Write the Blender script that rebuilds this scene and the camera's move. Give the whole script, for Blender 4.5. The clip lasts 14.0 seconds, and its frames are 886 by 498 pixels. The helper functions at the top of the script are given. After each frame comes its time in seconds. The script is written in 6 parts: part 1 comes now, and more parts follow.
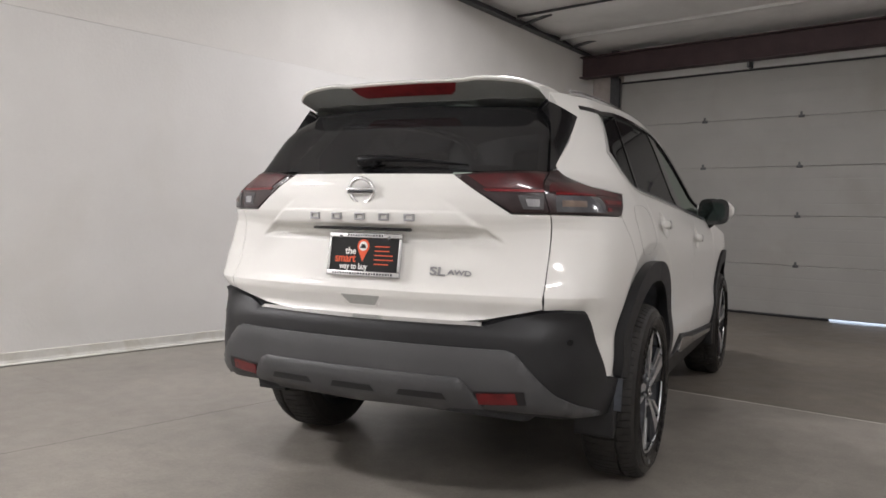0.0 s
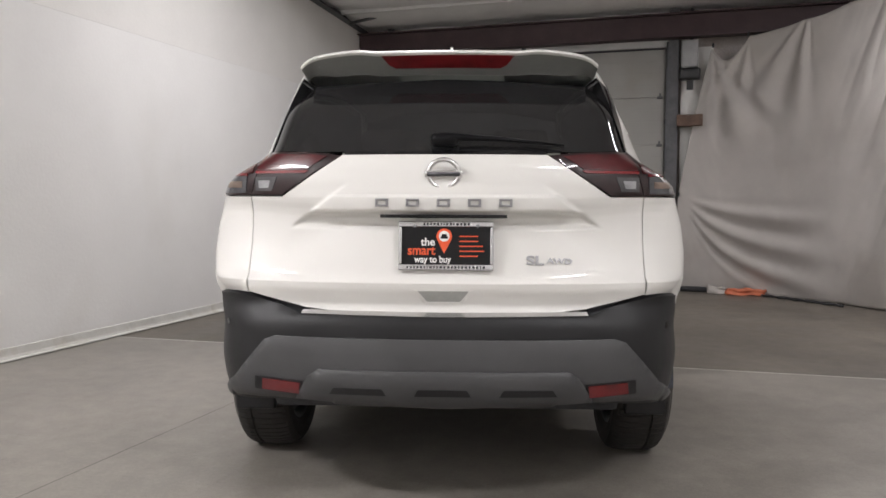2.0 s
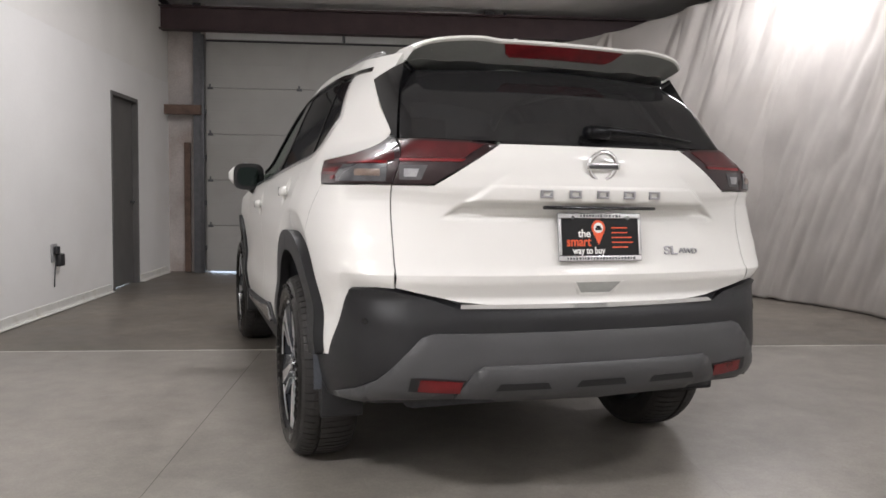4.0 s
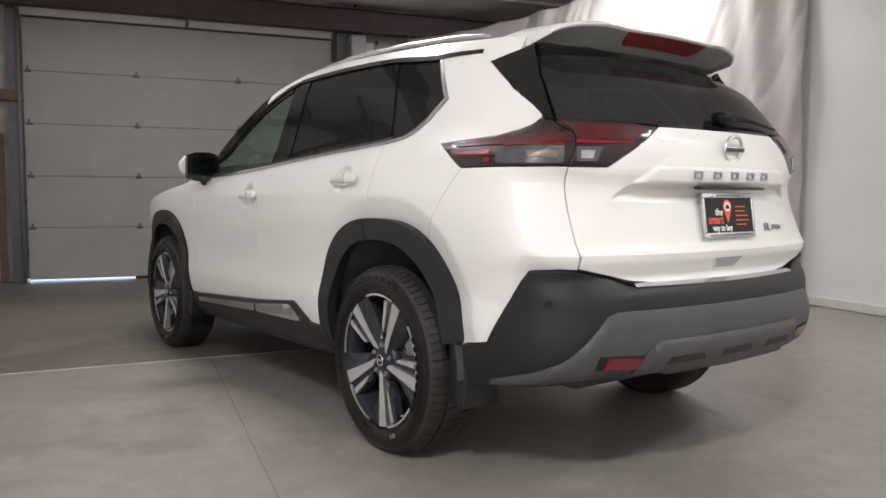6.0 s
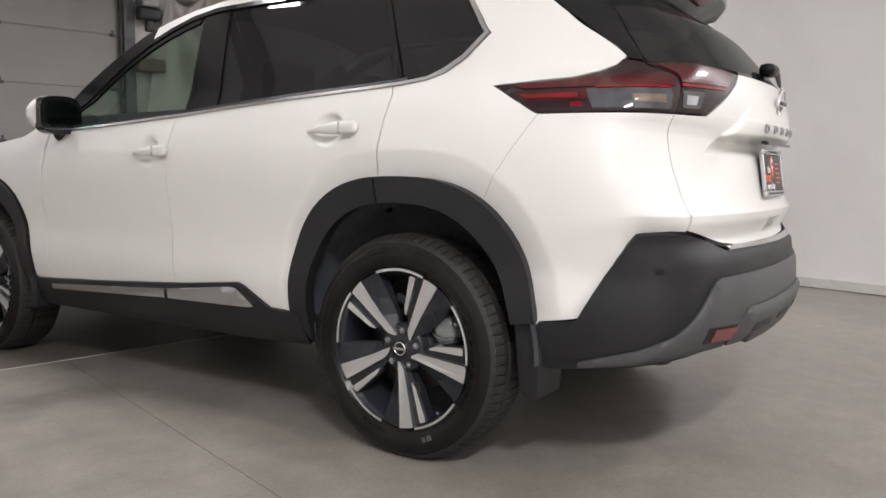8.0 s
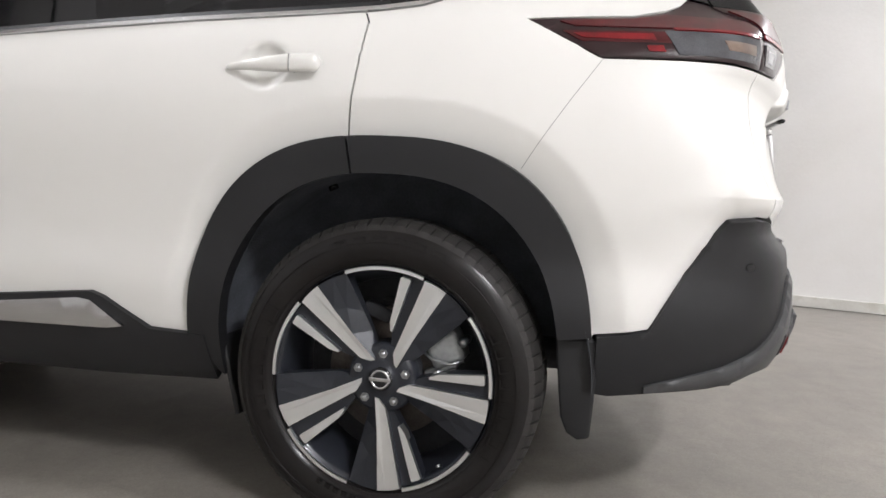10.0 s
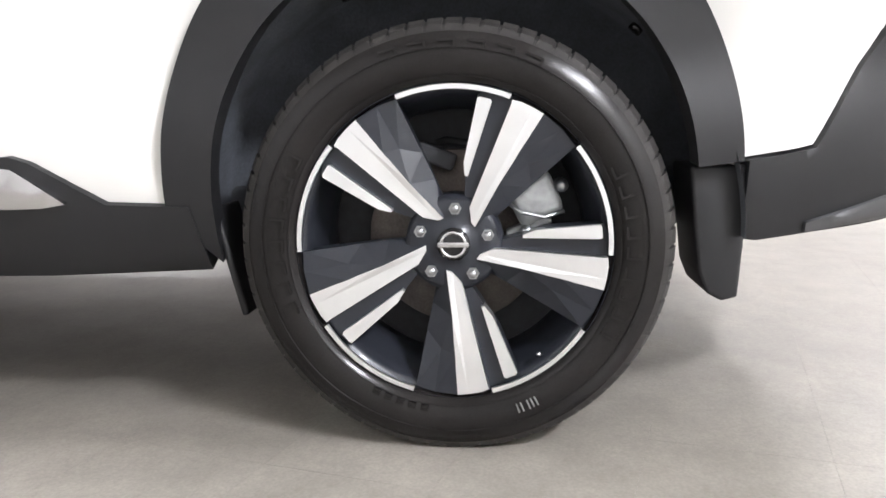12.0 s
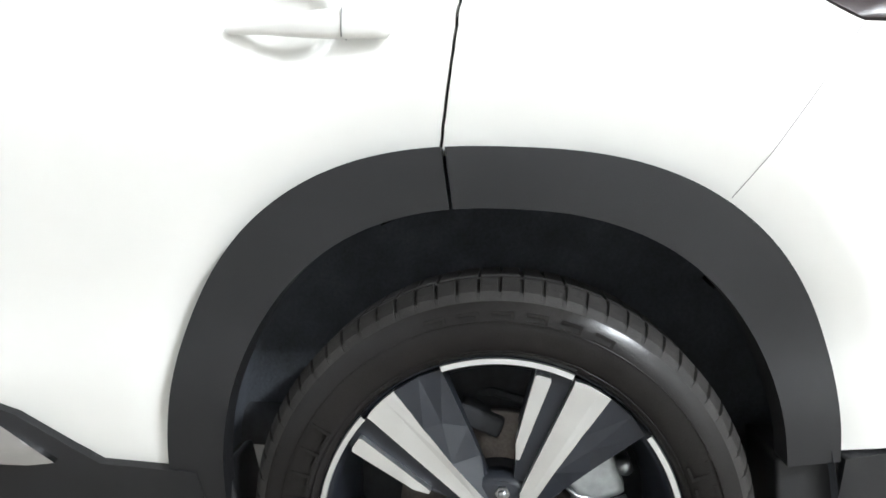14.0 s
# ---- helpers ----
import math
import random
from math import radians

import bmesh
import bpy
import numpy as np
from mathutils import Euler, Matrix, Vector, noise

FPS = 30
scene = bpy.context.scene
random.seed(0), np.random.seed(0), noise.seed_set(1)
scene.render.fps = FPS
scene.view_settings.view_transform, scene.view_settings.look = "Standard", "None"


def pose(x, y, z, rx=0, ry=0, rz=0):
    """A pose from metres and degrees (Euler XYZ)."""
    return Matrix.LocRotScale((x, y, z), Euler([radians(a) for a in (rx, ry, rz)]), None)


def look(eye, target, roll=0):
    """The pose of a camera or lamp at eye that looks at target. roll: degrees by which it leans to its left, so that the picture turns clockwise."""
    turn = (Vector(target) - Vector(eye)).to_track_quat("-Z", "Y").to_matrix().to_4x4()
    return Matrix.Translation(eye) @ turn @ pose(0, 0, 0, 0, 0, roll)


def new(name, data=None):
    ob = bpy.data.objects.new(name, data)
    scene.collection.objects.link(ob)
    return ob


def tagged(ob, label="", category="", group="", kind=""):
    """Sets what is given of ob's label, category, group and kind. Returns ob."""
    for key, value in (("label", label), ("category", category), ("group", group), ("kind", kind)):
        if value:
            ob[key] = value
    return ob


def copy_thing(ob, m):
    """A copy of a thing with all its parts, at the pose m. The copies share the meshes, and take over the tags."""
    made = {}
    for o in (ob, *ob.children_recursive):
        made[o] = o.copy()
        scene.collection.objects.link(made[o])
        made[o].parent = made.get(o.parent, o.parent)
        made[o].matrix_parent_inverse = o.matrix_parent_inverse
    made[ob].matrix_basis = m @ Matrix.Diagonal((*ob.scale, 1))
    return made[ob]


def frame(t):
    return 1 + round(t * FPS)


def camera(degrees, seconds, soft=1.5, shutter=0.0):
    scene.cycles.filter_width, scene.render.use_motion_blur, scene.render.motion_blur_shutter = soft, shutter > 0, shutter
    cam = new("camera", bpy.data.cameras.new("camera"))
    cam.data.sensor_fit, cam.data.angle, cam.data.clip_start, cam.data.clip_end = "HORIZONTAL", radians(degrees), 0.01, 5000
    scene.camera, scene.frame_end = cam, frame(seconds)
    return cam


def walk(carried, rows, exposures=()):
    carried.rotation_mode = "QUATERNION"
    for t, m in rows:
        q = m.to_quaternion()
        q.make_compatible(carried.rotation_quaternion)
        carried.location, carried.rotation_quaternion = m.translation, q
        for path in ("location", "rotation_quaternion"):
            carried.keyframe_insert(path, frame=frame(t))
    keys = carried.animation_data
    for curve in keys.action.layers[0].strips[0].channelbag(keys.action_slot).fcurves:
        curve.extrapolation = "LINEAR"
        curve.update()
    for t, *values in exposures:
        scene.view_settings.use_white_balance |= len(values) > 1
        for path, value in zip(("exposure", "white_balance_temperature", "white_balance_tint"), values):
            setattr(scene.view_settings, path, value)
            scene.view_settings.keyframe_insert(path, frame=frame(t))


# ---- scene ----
# World: the car stands at the origin (rear axle at y = 0, nose along +y, left side at -x).
# The room is turned 15 degrees clockwise from the car: room() gives world places from room ones.
cam = camera(59.7, 14.0, soft=1.6)
PATH = [
    (0, (1.535, -3.435, 1.077), (0.665, -1.636, 0.999), 1.4),
    (0.5, (1.186, -3.517, 1.074), (0.517, -1.634, 0.976), 1.3),
    (1, (0.836, -3.568, 1.065), (0.368, -1.626, 0.955), 1.1),
    (1.5, (0.466, -3.573, 1.075), (0.189, -1.596, 0.956), 1.0),
    (2, (0.114, -3.521, 1.082), (0.024, -1.527, 0.96), 0.2),
    (2.5, (-0.255, -3.496, 1.083), (-0.147, -1.503, 0.958), 0.1),
    (3, (-0.607, -3.426, 1.069), (-0.32, -1.451, 0.941), 0.2),
    (3.5, (-0.947, -3.318, 1.077), (-0.478, -1.379, 0.939), 0.2),
    (4, (-1.341, -3.262, 1.072), (-0.697, -1.373, 0.931), 0.9),
    (4.2, (-1.489, -3.224, 1.072), (-0.793, -1.355, 0.924), 1.1),
    (6.5, (-2.742, -2.355, 0.996), (-1.413, -0.867, 0.853), 0.3),
    (7, (-2.895, -2.095, 1.0), (-1.452, -0.719, 0.841), 0.6),
    (7.2, (-2.912, -1.978, 0.984), (-1.429, -0.647, 0.817), 0.3),
    (9.3, (-2.833, -0.871, 0.902), (-0.973, -0.167, 0.694), 3.4),
    (9.5, (-2.77, -0.796, 0.888), (-0.891, -0.141, 0.688), 3.6),
    (10, (-2.61, -0.516, 0.814), (-0.665, -0.086, 0.643), 2.6),
    (10.5, (-2.402, -0.3, 0.735), (-0.436, 0.013, 0.539), 1.9),
    (11, (-2.258, -0.165, 0.629), (-0.29, 0.089, 0.379), 0.9),
    (11.5, (-2.194, -0.092, 0.581), (-0.235, 0.106, 0.23), 0.2),
    (12, (-2.192, -0.09, 0.564), (-0.228, 0.073, 0.222), -0.7),
    (12.5, (-2.193, -0.089, 0.591), (-0.229, 0.085, 0.256), -0.9),
    (13, (-2.216, -0.14, 0.735), (-0.25, 0.062, 0.429), -0.5),
    (13.5, (-2.159, -0.143, 0.858), (-0.2, 0.085, 0.526), 0.3),
    (14, (-1.984, 0.005, 0.898), (-0.005, 0.17, 0.66), 1.8),
]
walk(cam, [(t, look(eye, target, roll)) for t, eye, target, roll in PATH],
     exposures=[(0.0, 0.27, 6400, 10), (4.2, 0.34, 6340, 10), (6.5, 0.40, 6360, 10), (9.3, 0.55, 6320, 10), (10.4, 0.85, 6150, 8), (11.2, 1.55, 6080, 9), (12.5, 1.65, 6080, 9), (13.5, 1.55, 5960, 4), (14.0, 1.36, 5900, 2)])

# ---- the room's frame, the world and the lamps ----
TURN = radians(15)
CU, SU = math.cos(TURN), math.sin(TURN)
DROP = -0.016
ROOM = Matrix.Translation((0, 0, DROP)) @ Matrix.Rotation(-TURN, 4, "Z")


def room(u, v, z):
    """World place of a point u across the room (along the roller door), v towards the door, z up."""
    return Vector((u * CU + v * SU, -u * SU + v * CU, z + DROP))


world = bpy.data.worlds.new("world")
scene.world = world
world.use_nodes = True
world.node_tree.nodes["Background"].inputs[0].default_value = (0.55, 0.65, 0.8, 1)
world.node_tree.nodes["Background"].inputs[1].default_value = 5.0

# first two set by hot spots on wall and cloth, rear two assumed
LAMPS = [(-1.3, 2.55, 3.79, 66), (3.28, 3.95, 3.60, 54), (-2.9, -3.9, 3.79, 154), (3.2, -3.1, 3.79, 74)]


# ---- materials ----
def material(name, color, rough=0.5, metal=0.0, vary=0.08, scale=6.0, fine=90.0, bump=0.0, coat=0.0, coat_rough=0.04, spec=0.5, everywhere=False, rvary=0.0, stain=None, tint=None, piece=0.0):
    """A principled surface with colour variation at two scales and a fine relief."""
    m = bpy.data.materials.new(name)
    m.use_nodes = True
    n, l = m.node_tree.nodes, m.node_tree.links
    p = n["Principled BSDF"]
    p.inputs["Roughness"].default_value, p.inputs["Metallic"].default_value = rough, metal
    p.inputs["Coat Weight"].default_value, p.inputs["Coat Roughness"].default_value = coat, coat_rough
    p.inputs["Specular IOR Level"].default_value = spec
    if vary <= 0 and bump <= 0:
        p.inputs["Base Color"].default_value = (*color, 1)
        return m
    co = n.new("ShaderNodeNewGeometry" if everywhere else "ShaderNodeTexCoord")
    place = "Position" if everywhere else "Object"
    big, small = n.new("ShaderNodeTexNoise"), n.new("ShaderNodeTexNoise")
    for tex, s, d in ((big, scale, 5), (small, fine, 3)):
        tex.inputs["Scale"].default_value, tex.inputs["Detail"].default_value = s, d
        l.new(co.outputs[place], tex.inputs["Vector"])
    ramp = n.new("ShaderNodeValToRGB")
    ramp.color_ramp.elements[0].position, ramp.color_ramp.elements[1].position = 0.3, 0.7
    lo = [c * (1 - vary) for c in color]
    hi = [min(1, c * (1 + vary)) for c in color]
    if tint:
        lo = [a * b for a, b in zip(lo, tint)]
    ramp.color_ramp.elements[0].color, ramp.color_ramp.elements[1].color = (*lo, 1), (*hi, 1)
    l.new(big.outputs["Fac"], ramp.inputs["Fac"])
    mix = n.new("ShaderNodeMixRGB")
    mix.blend_type = "OVERLAY"
    mix.inputs["Fac"].default_value = min(0.6, vary * 1.5)
    l.new(ramp.outputs["Color"], mix.inputs["Color1"])
    l.new(small.outputs["Fac"], mix.inputs["Color2"])
    out = mix
    if stain:
        third = n.new("ShaderNodeTexNoise")
        third.inputs["Scale"].default_value, third.inputs["Detail"].default_value, third.inputs["Distortion"].default_value = stain[0], 4, 0.6
        l.new(co.outputs[place], third.inputs["Vector"])
        r2 = n.new("ShaderNodeValToRGB")
        r2.color_ramp.elements[0].position, r2.color_ramp.elements[1].position = stain[1] - 0.08, stain[1] + 0.22
        r2.color_ramp.elements[0].color, r2.color_ramp.elements[1].color = (0, 0, 0, 1), (1, 1, 1, 1)
        l.new(third.outputs["Fac"], r2.inputs["Fac"])
        m3 = n.new("ShaderNodeMixRGB")
        m3.blend_type = "MULTIPLY"
        m3.inputs["Color2"].default_value = (*stain[2], 1)
        l.new(r2.outputs["Color"], m3.inputs["Fac"])
        l.new(mix.outputs["Color"], m3.inputs["Color1"])
        out = m3
    if piece:
        info, mr0, m4 = n.new("ShaderNodeObjectInfo"), n.new("ShaderNodeMapRange"), n.new("ShaderNodeMixRGB")
        m4.blend_type, m4.inputs["Fac"].default_value = "MULTIPLY", 1.0
        mr0.inputs["To Min"].default_value, mr0.inputs["To Max"].default_value = 1 - piece, 1.0
        l.new(info.outputs["Random"], mr0.inputs["Value"])
        l.new(out.outputs["Color"], m4.inputs["Color1"])
        l.new(mr0.outputs["Result"], m4.inputs["Color2"])
        out = m4
    l.new(out.outputs["Color"], p.inputs["Base Color"])
    if rvary:
        mr = n.new("ShaderNodeMapRange")
        mr.inputs["To Min"].default_value, mr.inputs["To Max"].default_value = max(0.02, rough - rvary), rough + rvary
        l.new(big.outputs["Fac"], mr.inputs["Value"])
        l.new(mr.outputs["Result"], p.inputs["Roughness"])
    if bump:
        b = n.new("ShaderNodeBump")
        b.inputs["Strength"].default_value, b.inputs["Distance"].default_value = 1.0, bump
        l.new(small.outputs["Fac"], b.inputs["Height"])
        l.new(b.outputs["Normal"], p.inputs["Normal"])
    return m


def glass(name, tint, gloss=0.06, haze=0.0):
    """A thin tinted pane: a coloured see-through layer under a mirror-like skin."""
    m = bpy.data.materials.new(name)
    m.use_nodes = True
    n, l = m.node_tree.nodes, m.node_tree.links
    n.remove(n["Principled BSDF"])
    tr, gl, mx, lw = n.new("ShaderNodeBsdfTransparent"), n.new("ShaderNodeBsdfGlossy"), n.new("ShaderNodeMixShader"), n.new("ShaderNodeLayerWeight")
    tr.inputs["Color"].default_value = (*tint, 1)
    gl.inputs["Roughness"].default_value = 0.03
    lw.inputs["Blend"].default_value = 0.5
    power, scale = n.new("ShaderNodeMath"), n.new("ShaderNodeMath")
    power.operation, scale.operation = "POWER", "MULTIPLY_ADD"
    power.inputs[1].default_value = 5.0
    scale.inputs[1].default_value, scale.inputs[2].default_value = 0.55, gloss
    l.new(lw.outputs["Facing"], power.inputs[0])
    l.new(power.outputs[0], scale.inputs[0])
    l.new(scale.outputs[0], mx.inputs["Fac"])
    # haze: pale grey veil painted over the pane to lift its dark tone
    film, df = n.new("ShaderNodeMixShader"), n.new("ShaderNodeBsdfDiffuse")
    df.inputs["Color"].default_value = (0.30, 0.292, 0.305, 1)
    film.inputs["Fac"].default_value = haze
    l.new(tr.outputs["BSDF"], film.inputs[1])
    l.new(df.outputs["BSDF"], film.inputs[2])
    l.new(film.outputs["Shader"], mx.inputs[1])
    l.new(gl.outputs["BSDF"], mx.inputs[2])
    l.new(mx.outputs["Shader"], n["Material Output"].inputs["Surface"])
    return m


def lens(name, color, rough=0.29):
    """Coloured lamp plastic: deep colour under a clear, glossy skin."""
    m = material(name, color, rough, vary=0.3, scale=17, fine=400)
    p = m.node_tree.nodes["Principled BSDF"]
    p.inputs["Coat Weight"].default_value, p.inputs["Coat Roughness"].default_value = 0.6, 0.05
    p.inputs["Specular IOR Level"].default_value = 0.25
    return m


def glow(name, color, strength):
    m = bpy.data.materials.new(name)
    m.use_nodes = True
    p = m.node_tree.nodes["Principled BSDF"]
    p.inputs["Base Color"].default_value = (0.8, 0.8, 0.8, 1)
    p.inputs["Emission Color"].default_value, p.inputs["Emission Strength"].default_value = (*color, 1), strength
    return m


PAINT = material("pearl white car paint", (0.74, 0.732, 0.70), 0.48, vary=0.015, scale=1.5, fine=900, coat=0.6, coat_rough=0.06, spec=0.25)
CLAD = material("black grained plastic", (0.0145, 0.0145, 0.0157), 0.46, vary=0.15, scale=5, fine=700, bump=0.0004, spec=0.36)
LINER = material("felted arch liner", (0.060, 0.065, 0.076), 0.85, vary=0.25, scale=14, fine=160, bump=0.0012)
GREY = material("satin grey plastic", (0.064, 0.064, 0.066), 0.42, vary=0.08, scale=5, fine=700, bump=0.0002, spec=0.35)
# for thin strips laid on the body, the gaps' shade painted grey
GAPSHADE = material("grey gap shade", (0.20, 0.20, 0.195), 0.6, vary=0.1, scale=40)
GLOSS = material("gloss black trim", (0.008, 0.008, 0.009), 0.10, vary=0.1, scale=10, coat=0.2, spec=0.4)
UNDER = material("underbody black", (0.034, 0.035, 0.039), 0.8, vary=0.3, scale=9, fine=60)
CHROME = material("chrome", (0.82, 0.82, 0.83), 0.2, 1.0, vary=0.02, scale=20)
DARKCHROME = material("dark chrome", (0.40, 0.40, 0.415), 0.3, 1.0, vary=0.03, scale=20)
SATIN = material("satin silver", (0.6, 0.6, 0.61), 0.22, 1.0, vary=0.03, scale=20)
RUBBER = material("tyre rubber", (0.0118, 0.0106, 0.0102), 0.18, vary=0.25, scale=7, fine=420, bump=0.0002, rvary=0.06, spec=0.22)
TREAD = material("tyre tread rubber", (0.018, 0.016, 0.0145), 0.7, vary=0.3, scale=18, fine=300, bump=0.0006)
ALLOY = material("machined alloy", (0.84, 0.85, 0.86), 0.34, 1.0, vary=0.03, scale=12, fine=500, rvary=0.05)
DARKALLOY = material("dark grey painted alloy", (0.019, 0.021, 0.027), 0.34, 0.1, vary=0.08, scale=12, fine=400, coat=0.12, spec=0.35)
DISC = material("brake disc iron", (0.16, 0.14, 0.125), 0.5, 0.7, vary=0.25, scale=22, fine=200)
CALIPER = material("cast caliper", (0.32, 0.33, 0.33), 0.55, 0.5, vary=0.15, scale=22, bump=0.0006)
STEEL = material("bolt steel", (0.4, 0.41, 0.42), 0.3, 1.0, vary=0.06, scale=60)
RED = lens("red lamp plastic", (0.18, 0.005, 0.009))
BRAKE = lens("high brake light plastic", (0.17, 0.010, 0.013))
REDDARK = lens("dark red lamp plastic", (0.060, 0.0035, 0.006))
SMOKE = lens("smoked lamp plastic", (0.020, 0.0085, 0.010))
CLEAR = lens("clear lamp reflector", (0.075, 0.072, 0.076), 0.18)
AMBER = lens("smoky bulb window", (0.070, 0.071, 0.078), 0.14)
BULBWARM = lens("amber bulb reflector", (0.16, 0.115, 0.09), 0.3)
BULBCLEAR = lens("clear bulb reflector", (0.30, 0.30, 0.31), 0.3)
REFLECT = lens("red reflector plastic", (0.13, 0.010, 0.012), 0.2)
PRIVACY = glass("dark privacy glass", (0.040, 0.040, 0.047), 0.05, 0.05)
GREEN = glass("light green door glass", (0.55, 0.66, 0.59), 0.06)
SCREEN = glass("windscreen glass", (0.78, 0.86, 0.80), 0.05)
# near black: the mirror's dark reflection is put into its colour
DARKMIRROR = material("dark mirror glass", (0.022, 0.030, 0.028), 0.05, 1.0, vary=0.0)
FABRIC = material("light grey seat fabric", (0.16, 0.16, 0.155), 0.85, vary=0.1, scale=12, fine=500, bump=0.0006)
TRIMDARK = material("dark cabin plastic", (0.03, 0.03, 0.031), 0.7, vary=0.1, scale=12)
PLATE = material("black printed plate", (0.008, 0.008, 0.009), 0.4, vary=0.1, scale=30, coat=0.08, spec=0.25)
ORANGE = material("orange print", (0.75, 0.10, 0.03), 0.4, vary=0.03, scale=40)
WHITEPRINT = material("white print", (0.8, 0.8, 0.78), 0.4, vary=0.03, scale=40)
DULLWHITE = material("tyre chalk mark", (0.17, 0.17, 0.165), 0.8, vary=0.2, scale=90)



def concrete(name, color, rough, piece=0.0, strong=1.0):
    """Trowelled, polished floor: broad soft clouds, smaller smears, fine sand, uneven gloss."""
    m = bpy.data.materials.new(name)
    m.use_nodes = True
    n, l = m.node_tree.nodes, m.node_tree.links
    p = n["Principled BSDF"]
    geo = n.new("ShaderNodeNewGeometry")
    value = None
    for scale, detail, low, high in ((0.55, 2, 0.84, 1.12), (2.6, 3, 0.90, 1.08), (9.0, 4, 0.90, 1.09), (48.0, 3, 0.94, 1.06), (170.0, 1, 0.92, 1.08)):
        tex, mr = n.new("ShaderNodeTexNoise"), n.new("ShaderNodeMapRange")
        tex.inputs["Scale"].default_value, tex.inputs["Detail"].default_value = scale, detail
        mr.inputs["From Min"].default_value, mr.inputs["From Max"].default_value = 0.25, 0.75
        mr.inputs["To Min"].default_value, mr.inputs["To Max"].default_value = 1 + (low - 1) * strong, 1 + (high - 1) * strong
        l.new(geo.outputs["Position"], tex.inputs["Vector"])
        l.new(tex.outputs["Fac"], mr.inputs["Value"])
        if scale == 2.6:
            gl = n.new("ShaderNodeMapRange")
            gl.inputs["From Min"].default_value, gl.inputs["From Max"].default_value = 0.25, 0.75
            gl.inputs["To Min"].default_value, gl.inputs["To Max"].default_value = rough, rough + 0.14
            l.new(tex.outputs["Fac"], gl.inputs["Value"])
            l.new(gl.outputs["Result"], p.inputs["Roughness"])
        if value is None:
            value = mr.outputs["Result"]
        else:
            mul = n.new("ShaderNodeMath")
            mul.operation = "MULTIPLY"
            l.new(value, mul.inputs[0])
            l.new(mr.outputs["Result"], mul.inputs[1])
            value = mul.outputs[0]
    if piece:
        info, mr, mul = n.new("ShaderNodeObjectInfo"), n.new("ShaderNodeMapRange"), n.new("ShaderNodeMath")
        mr.inputs["To Min"].default_value, mr.inputs["To Max"].default_value = 1 - piece, 1.0
        mul.operation = "MULTIPLY"
        l.new(info.outputs["Random"], mr.inputs["Value"])
        l.new(value, mul.inputs[0])
        l.new(mr.outputs["Result"], mul.inputs[1])
        value = mul.outputs[0]
    col = n.new("ShaderNodeMixRGB")
    col.blend_type, col.inputs["Fac"].default_value = "MULTIPLY", 1.0
    col.inputs["Color1"].default_value = (*color, 1)
    l.new(value, col.inputs["Color2"])
    l.new(col.outputs["Color"], p.inputs["Base Color"])
    return m


FLOOR_L = concrete("worn pale floor tile", (0.252, 0.232, 0.203), 0.30, 0.02, 1.35)
FLOOR_D = concrete("darker worn concrete", (0.140, 0.122, 0.101), 0.40, 0.0, 1.9)
JOINT = material("joint filler", (0.22, 0.206, 0.186), 0.5, vary=0.2, scale=14)
WALL = material("white painted block", (0.77, 0.76, 0.74), 0.62, vary=0.035, scale=1.3, fine=40, bump=0.0012, stain=(0.8, 0.6, (0.93, 0.92, 0.90)))
# stained boards, with the bay's dimness put into the base colour too
DIMGRIMY = material("dimmed grimy lining board", (0.46, 0.42, 0.395), 0.65, vary=0.16, scale=1.6, fine=50, bump=0.0012, stain=(2.2, 0.55, (0.74, 0.66, 0.60)))
WALLUP = material("cream painted upper wall", (0.745, 0.73, 0.70), 0.68, vary=0.04, scale=1.5, fine=40, bump=0.0012)
SKIRT = material("painted cove base", (0.62, 0.61, 0.57), 0.5, vary=0.08, scale=5, fine=60, bump=0.0008, stain=(5, 0.58, (0.75, 0.72, 0.66)))
# off-white door; the bay's dimness is put into the base colour
DOORPANEL = material("dimmed off-white steel door panel", (0.285, 0.276, 0.260), 0.5, vary=0.04, scale=2.5, fine=160, bump=0.0003, stain=(1.6, 0.6, (0.88, 0.86, 0.83)))
TRACK = material("dark steel track", (0.10, 0.10, 0.105), 0.45, 0.7, vary=0.15, scale=14)
BEAM = material("red oxide steel beam", (0.055, 0.032, 0.034), 0.55, 0.2, vary=0.2, scale=4, fine=80)
INSUL = material("white insulation sheet", (0.76, 0.75, 0.73), 0.42, vary=0.06, scale=2.5, fine=18, bump=0.004)
GREYDOOR = material("dark grey painted door", (0.105, 0.10, 0.095), 0.45, vary=0.12, scale=4, fine=100)
RUST = material("rusted plate", (0.12, 0.075, 0.055), 0.7, 0.2, vary=0.3, scale=9)
CLOTH = material("off-white backdrop cloth", (0.41, 0.384, 0.360), 0.8, vary=0.08, scale=2.0, fine=420, bump=0.0006, stain=(1.2, 0.6, (0.93, 0.91, 0.88)))
CASE = material("grey machine casing", (0.30, 0.30, 0.30), 0.5, 0.2, vary=0.1, scale=12)
PLASTIC = material("black outlet plastic", (0.02, 0.02, 0.022), 0.45, vary=0.1, scale=30)
ORANGECLOTH = material("faded orange sheet", (0.55, 0.16, 0.08), 0.7, vary=0.2, scale=9)
LAMPGLOW = glow("lamp diffuser", (1.0, 0.965, 0.975), 6.0)


# ---- building helpers ----
def part(name, bm, mat, parent=None, label="", smooth=True):
    """Link a bmesh as one mesh object under a thing or a part."""
    me = bpy.data.meshes.new(name)
    bm.to_mesh(me)
    bm.free()
    for f in me.polygons:
        f.use_smooth = smooth
    me.materials.append(mat)
    ob = new(name, me)
    ob.parent = parent
    return tagged(ob, label) if label else ob


